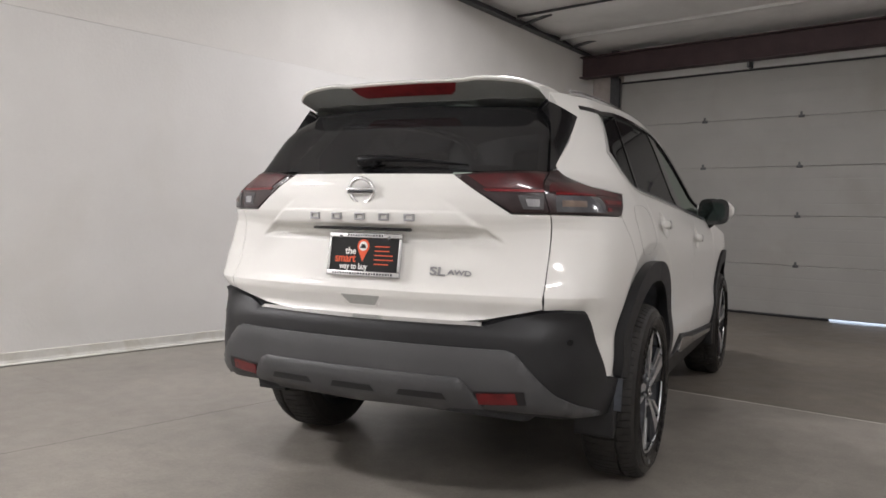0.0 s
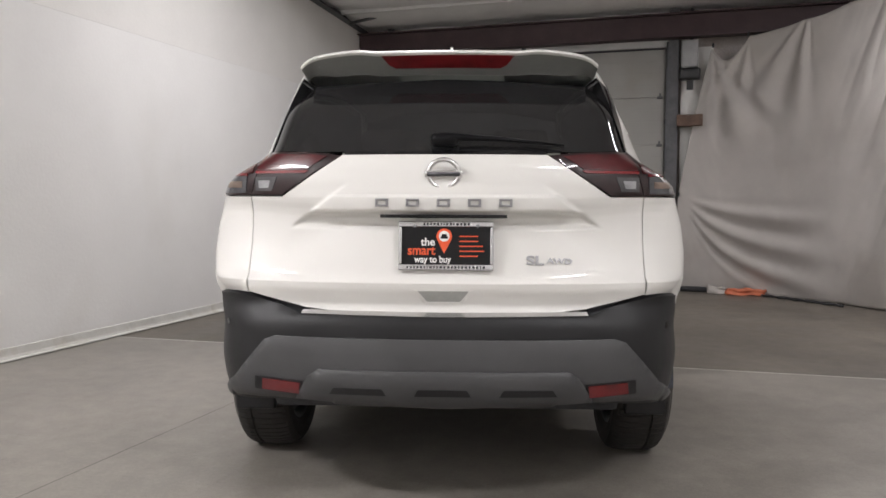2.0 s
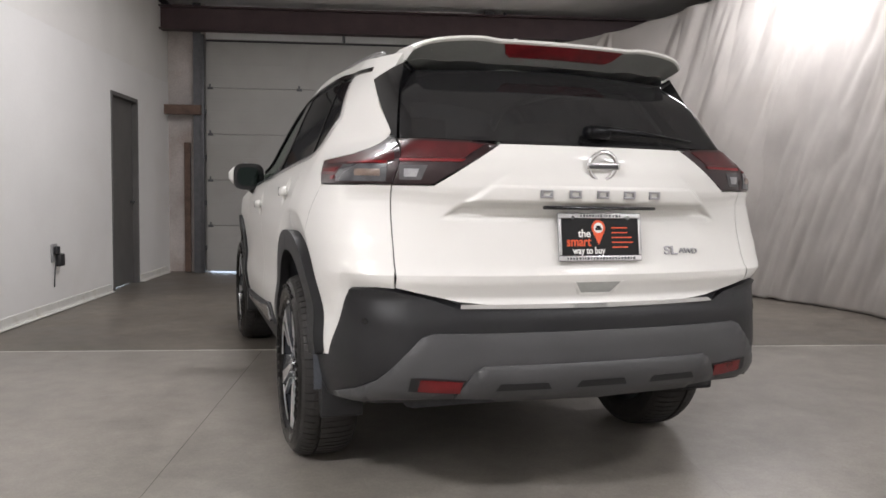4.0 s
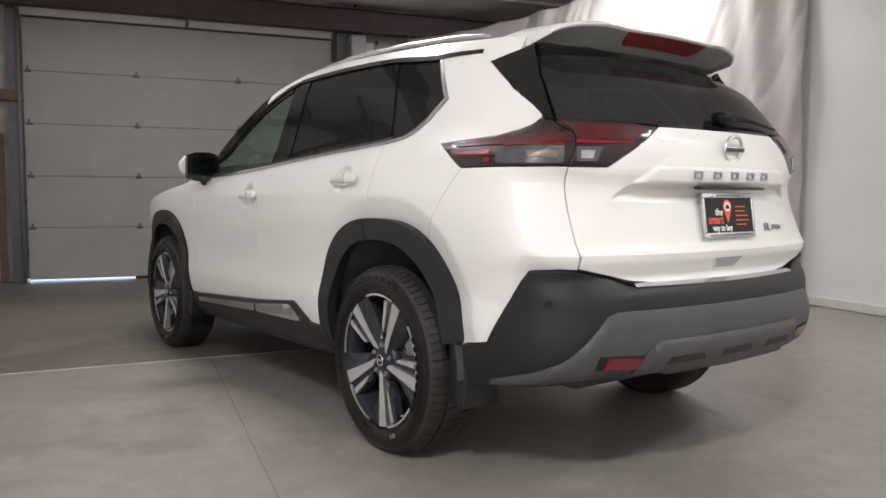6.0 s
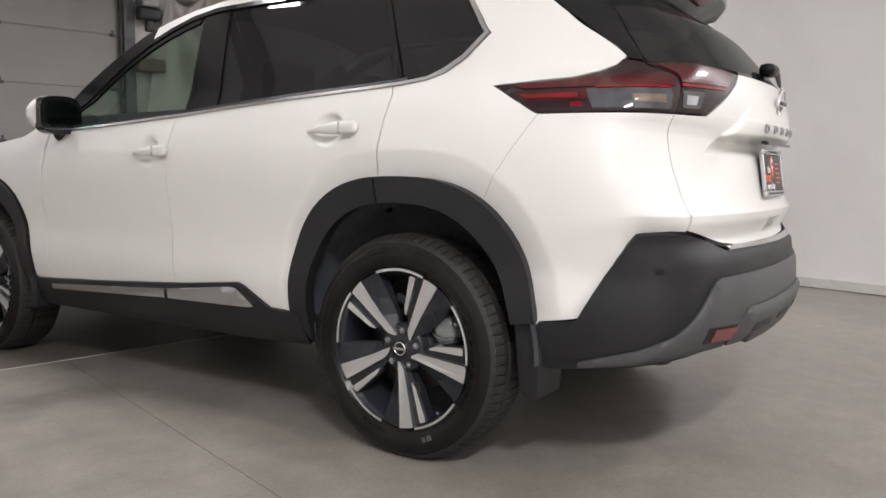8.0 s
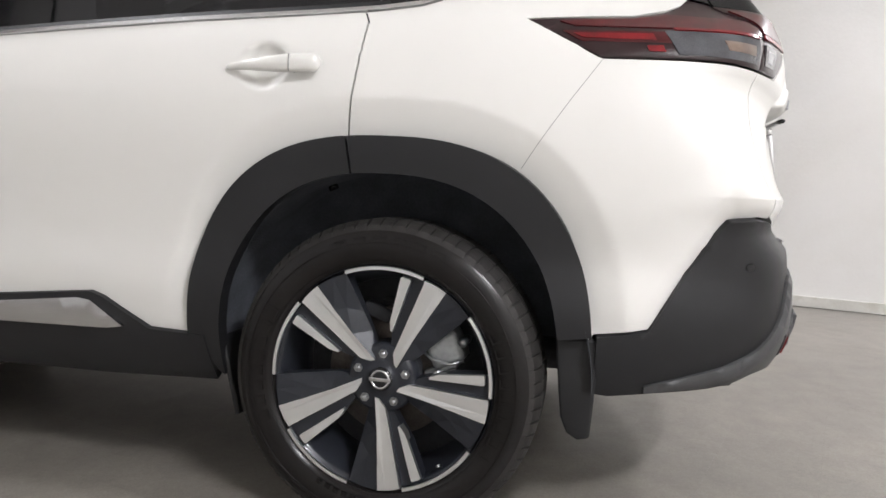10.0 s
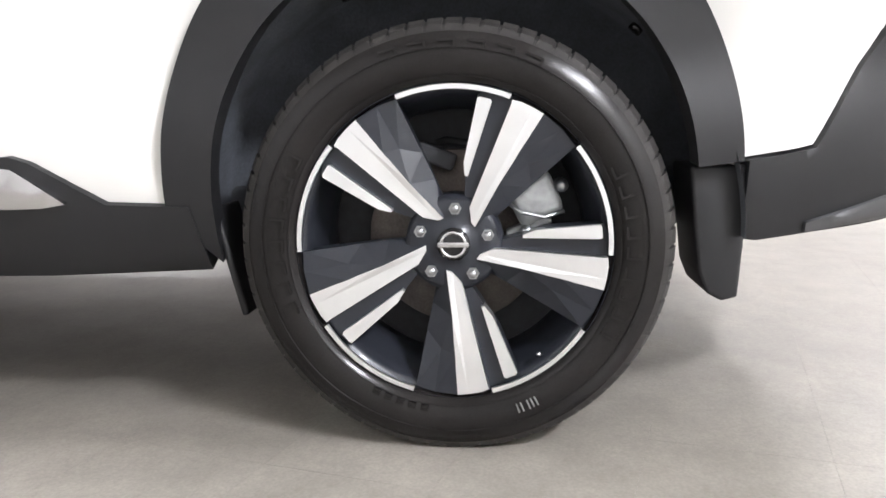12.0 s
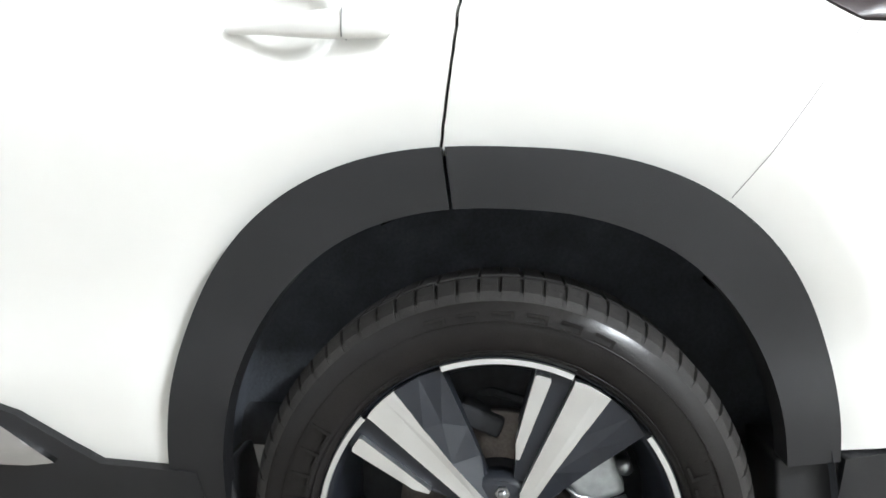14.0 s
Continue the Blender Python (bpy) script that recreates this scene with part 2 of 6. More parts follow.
def empty(name, label, category, group="", kind="", at=(0, 0, 0)):
    ob = new(name)
    ob.empty_display_size = 0.1
    ob.location = at
    return tagged(ob, label, category, group, kind)


def add_box(bm, lo, hi, m=None, bevel=0.0):
    """A box between two corners, its edges rounded, added to bm."""
    c = [(a + b) / 2 for a, b in zip(lo, hi)]
    d = [abs(b - a) for a, b in zip(lo, hi)]
    r = bmesh.ops.create_cube(bm, size=1.0, matrix=Matrix.Translation(c) @ Matrix.Diagonal((*d, 1)))
    if bevel:
        es = list({e for v in r["verts"] for e in v.link_edges})
        q = bmesh.ops.bevel(bm, geom=es, offset=bevel, segments=2, profile=0.6, affect="EDGES")
        vs = list({v for f in q["faces"] for v in f.verts} | {v for v in r["verts"] if v.is_valid})
    else:
        vs = r["verts"]
    if m is not None:
        bmesh.ops.transform(bm, matrix=m, verts=vs)
    return vs


def box(lo, hi, m=None, bevel=0.0):
    bm = bmesh.new()
    add_box(bm, lo, hi, m, bevel)
    return bm


def tube(points, r, sides=8, closed=False, flat=1.0):
    """A round bar along a line of points."""
    bm = bmesh.new()
    pts = [Vector(p) for p in points]
    rings = []
    for i, p in enumerate(pts):
        d = (pts[min(i + 1, len(pts) - 1)] - pts[max(i - 1, 0)]).normalized()
        a = d.cross(Vector((0, 0, 1)) if abs(d.z) < 0.95 else Vector((1, 0, 0))).normalized()
        b = d.cross(a)
        rr = r[i] if isinstance(r, (list, tuple)) else r
        rings.append([bm.verts.new(p + a * rr * math.cos(2 * math.pi * k / sides) + b * rr * flat * math.sin(2 * math.pi * k / sides)) for k in range(sides)])
    for a, b in zip(rings, rings[1:]):
        for k in range(sides):
            bm.faces.new((a[k], a[(k + 1) % sides], b[(k + 1) % sides], b[k]))
    if not closed:
        bm.faces.new(rings[0][::-1])
        bm.faces.new(rings[-1])
    bmesh.ops.recalc_face_normals(bm, faces=bm.faces)
    return bm


def revolve(profile, n=72, a0=0.0, a1=2 * math.pi, shape=None, turns=None):
    """Turn a profile of (radius, depth) about the x axis; depth runs inwards along +x."""
    bm = bmesh.new()
    full = abs(a1 - a0) > 6.28
    cols = []
    for i in range(n if full else n + 1):
        a = turns[i] if turns else a0 + (a1 - a0) * i / n
        col = []
        for j, (r, d) in enumerate(profile):
            rr, dd = shape(i, j, r, d) if shape else (r, d)
            col.append(bm.verts.new((dd, -rr * math.cos(a), rr * math.sin(a))))
        cols.append(col)
    for i in range(n):
        a, b = cols[i], cols[(i + 1) % len(cols)]
        for j in range(len(profile) - 1):
            bm.faces.new((a[j], b[j], b[j + 1], a[j + 1]))
    bmesh.ops.recalc_face_normals(bm, faces=bm.faces)
    return bm


def prism(poly, d0, d1, at):
    """A flat outline between two depths; at(a, b, depth) gives the place."""
    bm = bmesh.new()
    top = [bm.verts.new(at(a, b, d0)) for a, b in poly]
    low = [bm.verts.new(at(a, b, d1)) for a, b in poly]
    bm.faces.new(top)
    bm.faces.new(low[::-1])
    for i in range(len(poly)):
        j = (i + 1) % len(poly)
        bm.faces.new((top[i], low[i], low[j], top[j]))
    bmesh.ops.recalc_face_normals(bm, faces=bm.faces)
    return bm


def curve(*knots):
    """A smooth, never overshooting line through (t, value) knots."""
    ts, vs = [k[0] for k in knots], [k[1] for k in knots]
    h = [b - a for a, b in zip(ts, ts[1:])]
    d = [(b - a) / k for a, b, k in zip(vs, vs[1:], h)]
    m = [d[0]] + [0.0 if d[i] * d[i + 1] <= 0 else 2 * d[i] * d[i + 1] / (d[i] + d[i + 1]) for i in range(len(d) - 1)] + [d[-1]]

    def f(t):
        if t <= ts[0]:
            return vs[0]
        if t >= ts[-1]:
            return vs[-1]
        i = 0
        while t > ts[i + 1]:
            i += 1
        w = (t - ts[i]) / h[i]
        return ((2 * w ** 3 - 3 * w * w + 1) * vs[i] + (w ** 3 - 2 * w * w + w) * h[i] * m[i]
                + (3 * w * w - 2 * w ** 3) * vs[i + 1] + (w ** 3 - w * w) * h[i] * m[i + 1])
    return f


def step(a, b, x):
    w = min(1.0, max(0.0, (x - a) / (b - a)))
    return w * w * (3 - 2 * w)


# ---- the room ----
def room_box(name, lo, hi, mat, parent=None, label="", bevel=0.0):
    return part(name, box(lo, hi, ROOM, bevel), mat, parent, label, smooth=False)


UL, UR, VB, VD = -3.42, 4.20, -5.4, 6.95
CEIL = 3.92

floor = tagged(empty("floor", "", ""), "pale worn floor tiles meeting a darker worn concrete slab", "floor", kind="structure")
room_box("floor_base", (UL - 0.3, VB - 0.3, -0.2), (UR + 0.3, VD + 3.0, -0.0067), JOINT, floor, "joint filler")
# worn pale tiles up to the cross joint, dark concrete beyond it (the tiles themselves come last)
TILE, TU, TV = 0.3060, -1.335, -1.166


def joint_v(u):
    """The cross joint runs a little askew."""
    return 1.93 + 0.05 * u


bm = bmesh.new()
outline_d = [(UL - 0.3, joint_v(UL - 0.3) + 0.008), (UR + 0.3, joint_v(UR + 0.3) + 0.008), (UR + 0.3, VD + 3.0), (UL - 0.3, VD + 3.0)]
part("slab", prism(outline_d, -0.006, -0.1, lambda a, b, d: room(a, b, d)), FLOOR_D, floor, "darker worn concrete slab", smooth=False)
part("joint_strip", prism([(UL - 0.3, joint_v(UL - 0.3) - 0.004), (UR + 0.3, joint_v(UR + 0.3) - 0.004), (UR + 0.3, joint_v(UR + 0.3) + 0.007), (UL - 0.3, joint_v(UL - 0.3) + 0.007)], -0.0052, -0.1, lambda a, b, d: room(a, b, d)), SKIRT, floor, "pale edge strip along the cross joint", smooth=False)

part("saw_cut", prism([(TU - 0.0011, VB), (TU + 0.0011, VB), (TU + 0.0011, joint_v(TU) - 0.012), (TU - 0.0011, joint_v(TU) - 0.012)], -0.0054, -0.02, lambda a, b, d: room(a, b, d)), material("dark saw cut", (0.085, 0.08, 0.072), 0.8, vary=0.3, scale=20), floor, "dark saw-cut joint", smooth=False)

wall_left = tagged(empty("wall_left", "", ""), "white painted wall with a cream upper band", "wall", kind="structure")
DV0, DV1, DH = 4.93, 5.78, 2.13
SEAM = 2.49
for lo, hi in (((UL - 0.25, VB - 0.2, 0), (UL, DV0, SEAM)), ((UL - 0.25, DV1, 0), (UL, VD + 0.6, SEAM)), ((UL - 0.25, DV0, DH), (UL, DV1, SEAM))):
    room_box("lower_wall", lo, hi, WALL, wall_left)
room_box("upper_wall", (UL - 0.25, VB - 0.2, SEAM + 0.004), (UL - 0.008, VD + 0.6, CEIL + 0.2), WALLUP, wall_left)
baseboard = tagged(empty("baseboard", "", ""), "scuffed white cove base along the wall", "baseboard", kind="structure")


def cove(v0, v1):
    bm = bmesh.new()
    prof = [(0.0, 0.085), (0.010, 0.082), (0.014, 0.03), (0.022, 0.012), (0.045, 0.004), (0.045, 0.0), (0.0, 0.0)]
    rings = [[bm.verts.new(room(UL + a, v, b)) for a, b in prof] for v in (v0, v1)]
    for k in range(len(prof)):
        bm.faces.new((rings[0][k], rings[0][(k + 1) % len(prof)], rings[1][(k + 1) % len(prof)], rings[1][k]))
    bm.faces.new(rings[0])
    bm.faces.new(rings[1][::-1])
    bmesh.ops.recalc_face_normals(bm, faces=bm.faces)
    return bm


part("base_strip", cove(VB, DV0 - 0.06), SKIRT, baseboard, smooth=False)
part("base_strip", cove(DV1 + 0.06, VD), SKIRT, baseboard, smooth=False)
for k, (a, b) in enumerate((((UR - 0.02, VB), (UR, 2.6)),)):
    room_box("base_strip", (a[0], a[1], 0.0), (b[0], b[1], 0.08), SKIRT, baseboard)

door_1 = tagged(empty("door_1", "", ""), "dark grey metal door in a thin frame, shut", "door", kind="structure")
room_box("door_leaf", (UL - 0.09, DV0 + 0.035, 0.01), (UL - 0.05, DV1 - 0.035, DH - 0.035), GREYDOOR, door_1, "", 0.004)
room_box("door_frame", (UL - 0.14, DV0, 0.0), (UL + 0.012, DV0 + 0.04, DH), GREYDOOR, door_1)
room_box("door_frame", (UL - 0.14, DV1 - 0.04, 0.0), (UL + 0.012, DV1, DH), GREYDOOR, door_1)
room_box("door_frame", (UL - 0.14, DV0 + 0.04, DH - 0.04), (UL + 0.012, DV1 - 0.04, DH), GREYDOOR, door_1)
part("door_handle", box((UL - 0.05, DV1 - 0.13, 0.93), (UL - 0.01, DV1 - 0.07, 0.96), ROOM, 0.008), TRACK, door_1)

outlet = empty("wall_outlet", "grey wall outlet box with a black plug and short cord", "outlet")
part("cover_plate", box((UL, 3.43, 0.44), (UL + 0.012, 3.54, 0.60), ROOM, 0.004), CASE, outlet)
part("plug", box((UL + 0.012, 3.50, 0.40), (UL + 0.06, 3.59, 0.51), ROOM, 0.012), PLASTIC, outlet, "black plug")
part("plug", box((UL + 0.012, 3.46, 0.51), (UL + 0.045, 3.53, 0.58), ROOM, 0.01), PLASTIC, outlet, "black plug")
part("cord", tube([room(UL + 0.02, 3.49, 0.44), room(UL + 0.012, 3.48, 0.33), room(UL + 0.010, 3.475, 0.22)], 0.005), PLASTIC, outlet)

wall_back = tagged(empty("wall_back", "", ""), "grimy off-white lined end wall round the sectional door, darkened for the dim bay", "wall", kind="structure")
GU0, GU1, GH = -2.90, 0.70, 3.02
room_box("wall_panel", (UL, VD + 0.10, 0), (GU0 - 0.03, VD + 0.35, CEIL), DIMGRIMY, wall_back)
room_box("wall_panel", (GU1 + 0.03, VD + 0.10, 0), (UR, VD + 0.35, CEIL), DIMGRIMY, wall_back)
room_box("wall_panel", (GU0 - 0.03, VD + 0.10, GH + 0.03), (GU1 + 0.03, VD + 0.35, CEIL), INSUL, wall_back)
wall_right = tagged(room_box("wall_right", (UR, VB - 0.2, 0), (UR + 0.25, VD + 0.6, CEIL + 0.2), WALL), "plain white painted wall", "wall", kind="structure")
# assumed wall out of view; closes the room and bounces lamp light
wall_rear = tagged(room_box("wall_rear", (UL, VB - 0.25, 0), (UR, VB, CEIL + 0.2), WALL), "plain white painted wall", "wall", kind="structure")

# sectional roller door: five sections, each with pressed ribs, over a gap that lets daylight in
garage_door = empty("garage_door", "off-white sectional overhead door of five ribbed sections, darkened for the dim bay, shut", "garage door", kind="structure")
SH = GH / 5
for k in range(5):
    z0, z1 = 0.022 + k * SH, (k + 1) * SH + 0.0205
    bm = bmesh.new()
    prof = [(0.0, 0.0), (0.0, 0.006), (-0.012, 0.014)]
    zs = [(z0, 0.006), (z0 + 0.008, 0.0)]
    for f in (0.25, 0.5, 0.75):
        zc = z0 + f * (z1 - z0)
        zs += [(zc - 0.012, 0.0), (zc - 0.004, 0.0008), (zc + 0.004, 0.0008), (zc + 0.012, 0.0)]
    zs += [(z1 - 0.008, 0.0), (z1, 0.006)]
    rows = [[bm.verts.new(room(u, VD + d, z)) for u in (GU0, GU1)] for z, d in zs]
    back = [[bm.verts.new(room(u, VD + 0.05, z)) for u in (GU0, GU1)] for z in (z0, z1)]
    for a, b in zip(rows, rows[1:]):
        bm.faces.new((a[0], a[1], b[1], b[0]))
    bm.faces.new((rows[0][0], rows[0][1], back[0][1], back[0][0]))
    bm.faces.new((rows[-1][0], rows[-1][1], back[1][1], back[1][0]))
    bm.faces.new((back[0][0], back[0][1], back[1][1], back[1][0]))
    bmesh.ops.recalc_face_normals(bm, faces=bm.faces)
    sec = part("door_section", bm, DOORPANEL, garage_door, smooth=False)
    if k:
        for u in (-1.69, -0.50, GU1 - 0.05, GU0 + 0.05):
            b2 = box((u - 0.035, VD - 0.014, z0 - 0.02), (u + 0.035, VD, z0 + 0.012), ROOM, 0.004)
            add_box(b2, (u - 0.012, VD - 0.022, z0 - 0.012), (u + 0.012, VD - 0.014, z0 + 0.05), ROOM, 0.003)
            part("hinge", b2, TRACK, sec)
for u in (GU0 - 0.045, GU1 + 0.045):
    bm = box((u - 0.025, VD - 0.06, 0.0), (u + 0.025, VD - 0.015, GH + 0.10), ROOM, 0.004)
    part("door_track", bm, TRACK, garage_door)
    for z in (0.3, 0.9, 1.5, 2.1):
        part("track_bracket", box((u - 0.04, VD - 0.014, z), (u + 0.04, VD + 0.1, z + 0.06), ROOM, 0.003), TRACK, garage_door)
part("bottom_seal", box((-1.75, VD, -0.006), (-0.11, VD + 0.05, 0.024), ROOM), PLASTIC, garage_door)
part("top_seal", box((GU0, VD - 0.012, GH + 0.018), (GU1, VD + 0.06, GH + 0.036), ROOM), PLASTIC, garage_door)
# daylight ground outside, seen through the slit under the door
ground = tagged(room_box("ground", (UL - 6, VD + 0.36, -0.25), (UR + 6, VD + 14, -0.02), material("pale outdoor concrete", (0.62, 0.63, 0.65), 0.7, vary=0.1, scale=2)), "pale sunlit concrete apron outside the door", "ground", kind="structure")

# unseen sheet added behind the door to block daylight at its edges
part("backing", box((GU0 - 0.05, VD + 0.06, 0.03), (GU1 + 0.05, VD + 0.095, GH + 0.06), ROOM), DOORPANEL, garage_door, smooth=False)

# posts and machinery beside the door
door_post = empty("steel_post", "dark steel door post from floor to roof", "post", kind="structure")
for v0, v1, uu in ((VD - 0.10, VD - 0.088, 0.0), (VD + 0.04, VD + 0.052, 0.0)):
    part("flange", box((0.75, v0, 0), (0.87, v1, CEIL), ROOM), TRACK, door_post, smooth=False)
part("web", box((0.805, VD - 0.088, 0), (0.817, VD + 0.04, CEIL), ROOM), TRACK, door_post, smooth=False)
post2 = empty("steel_post", "dark steel door post in the room's corner", "post", kind="structure")
part("flange", box((-3.06, VD - 0.05, 0), (-2.96, VD - 0.038, CEIL), ROOM), TRACK, post2, smooth=False)
part("web", box((-3.015, VD - 0.038, 0), (-3.005, VD + 0.08, CEIL), ROOM), TRACK, post2, smooth=False)
tagged(room_box("wall_plate", (-3.42, VD - 0.11, 2.075), (-2.95, VD - 0.052, 2.20), RUST, bevel=0.006), "rusty steel plate bolted across the corner", "steel plate")
# solid brown strip added in place of a rust streak on the wall
tagged(room_box("timber_strip", (-3.20, VD + 0.02, 0.0), (-3.12, VD + 0.06, 1.72), RUST, bevel=0.006), "brown strip standing in for a rust streak in the corner", "timber")

opener = empty("door_opener", "grey motor opener with a black bracket on the post", "door opener")
part("casing", box((0.90, VD - 0.28, 2.76), (1.10, VD - 0.06, 3.09), ROOM, 0.02), CASE, opener)
part("gearbox", box((0.88, VD - 0.24, 2.62), (1.13, VD - 0.08, 2.76), ROOM, 0.03), PLASTIC, opener)
part("hanger", box((0.97, VD - 0.20, 2.50), (1.05, VD - 0.12, 2.62), ROOM, 0.01), PLASTIC, opener)
part("conduit", tube([room(1.02, VD - 0.05, 3.09), room(1.02, VD - 0.05, CEIL - 0.2)], 0.02), TRACK, opener)
part("shelf_bracket", box((0.86, VD - 0.22, 2.05), (1.17, VD - 0.02, 2.19), ROOM, 0.008), RUST, opener, "rusty bracket")
part("backing_board", box((0.90, VD + 0.02, 1.3), (1.28, VD + 0.06, 3.05), ROOM, 0.003), WALLUP, opener)
door_shaft = empty("door_shaft", "dark spring shaft above the door with its drum", "door shaft")
part("shaft", tube([room(GU0 - 0.1, VD - 0.11, 3.19), room(1.35, VD - 0.11, 3.19)], 0.016), TRACK, door_shaft)
for u in (GU0 + 0.02, GU1 - 0.04):
    part("drum", tube([room(u, VD - 0.11, 3.19), room(u + 0.07, VD - 0.11, 3.19)], 0.055, 14), TRACK, door_shaft)
part("spring_plate", box((-1.12, VD - 0.17, 3.06), (-1.09, VD - 0.02, 3.32), ROOM, 0.003), TRACK, door_shaft)

# roof: booth ceiling over the car, unseen headers added to cut lamp light, lower sloping roof over the door bay
ceiling = tagged(room_box("ceiling", (UL - 0.2, VB - 0.2, CEIL), (UR + 0.2, 3.12, CEIL + 0.1), INSUL), "white booth ceiling", "ceiling", kind="structure")
tagged(room_box("roof_beam", (-0.895, 3.04, 3.55), (2.8, 3.20, CEIL), BEAM, bevel=0.01), "assumed dark steel header, out of view, shading the bay", "beam", kind="structure")
roof_beam = tagged(room_box("roof_beam", (UL, 3.04, 3.68), (-0.9, 3.20, CEIL), BEAM, bevel=0.01), "assumed dark steel header, out of view, shading the bay", "beam", kind="structure")


def sag_roof():
    """Insulation sheet between the purlins of the sloping roof, hanging in soft folds."""
    bm = bmesh.new()
    nu, nv = 90, 70
    g = []
    for j in range(nv + 1):
        v = 3.12 + (VD + 0.5 - 3.12) * j / nv
        row = []
        for i in range(nu + 1):
            u = UL - 0.05 + (UR - UL + 0.1) * i / nu
            bay = ((v - 3.12) / 1.0) % 1.0
            z = 3.84 - 0.075 * (v - 3.12) - 0.055 * math.sin(math.pi * bay) ** 0.7 + 0.018 * noise.noise((u * 1.6, v * 2.2, 0)) + 0.006 * noise.noise((u * 6, v * 6, 3))
            row.append(bm.verts.new(room(u, v, z)))
        g.append(row)
    for j in range(nv):
        for i in range(nu):
            bm.faces.new((g[j][i], g[j + 1][i], g[j + 1][i + 1], g[j][i + 1]))
    return bm


roof_sheet = tagged(part("roof_sheet", sag_roof(), INSUL), "sagging white insulation under the sloping roof", "ceiling", kind="structure")
tagged(room_box("roof_deck", (UL - 0.2, 3.02, 4.04), (UR + 0.2, VD + 0.6, 4.12), INSUL), "roof deck above the insulation", "ceiling", kind="structure")
for k in range(4):
    v = 3.12 + 1.0 * (k + 1)
    z = 3.84 - 0.075 * (v - 3.12)
    purlin = empty("purlin", "thin grey steel purlin under the insulation", "purlin", "roof purlins", "structure")
    part("web", box((UL, v - 0.012, z - 0.05), (UR, v + 0.012, z + 0.05), ROOM), TRACK if k % 2 else INSUL, purlin, smooth=False)
    part("lip", box((UL, v - 0.045, z - 0.058), (UR, v + 0.012, z - 0.052), ROOM), INSUL, purlin, smooth=False)
door_beam = empty("door_beam", "dark red steel beam above the door", "beam", kind="structure")
part("flange", box((UL, VD - 0.30, 3.13), (UR, VD - 0.12, 3.145), ROOM), BEAM, door_beam, smooth=False)
part("flange", box((UL, VD - 0.30, 3.41), (UR, VD - 0.12, 3.425), ROOM), BEAM, door_beam, smooth=False)
part("web", box((UL, VD - 0.215, 3.145), (UR, VD - 0.205, 3.41), ROOM), BEAM, door_beam, smooth=False)
eave = empty("eave_angle", "dark steel angle along the top of the wall", "steel angle", kind="structure")
bm = bmesh.new()
for a, b in (((0.0, 0.0), (0.012, 0.10)), ((0.012, 0.0), (0.10, 0.012))):
    vs = [bm.verts.new(room(UL + du, v, 3.69 - 0.05 * (v - 4.24) - 0.10 + dz)) for v in (3.12, VD) for du, dz in ((a[0], a[1]), (b[0], a[1]), (b[0], b[1]), (a[0], b[1]))]
    for f in ((0, 1, 2, 3), (7, 6, 5, 4), (0, 4, 5, 1), (1, 5, 6, 2), (2, 6, 7, 3), (3, 7, 4, 0)):
        bm.faces.new([vs[i] for i in f])
part("angle", bm, TRACK, eave, smooth=False)
for v in (3.9, 5.1, 6.3):
    part("strut", tube([room(UL + 0.05, v, 3.59 - 0.05 * (v - 4.24)), room(UL + 0.46, v + 0.1, 3.77 - 0.06 * (v - 3.12))], 0.02, 6), TRACK, eave)


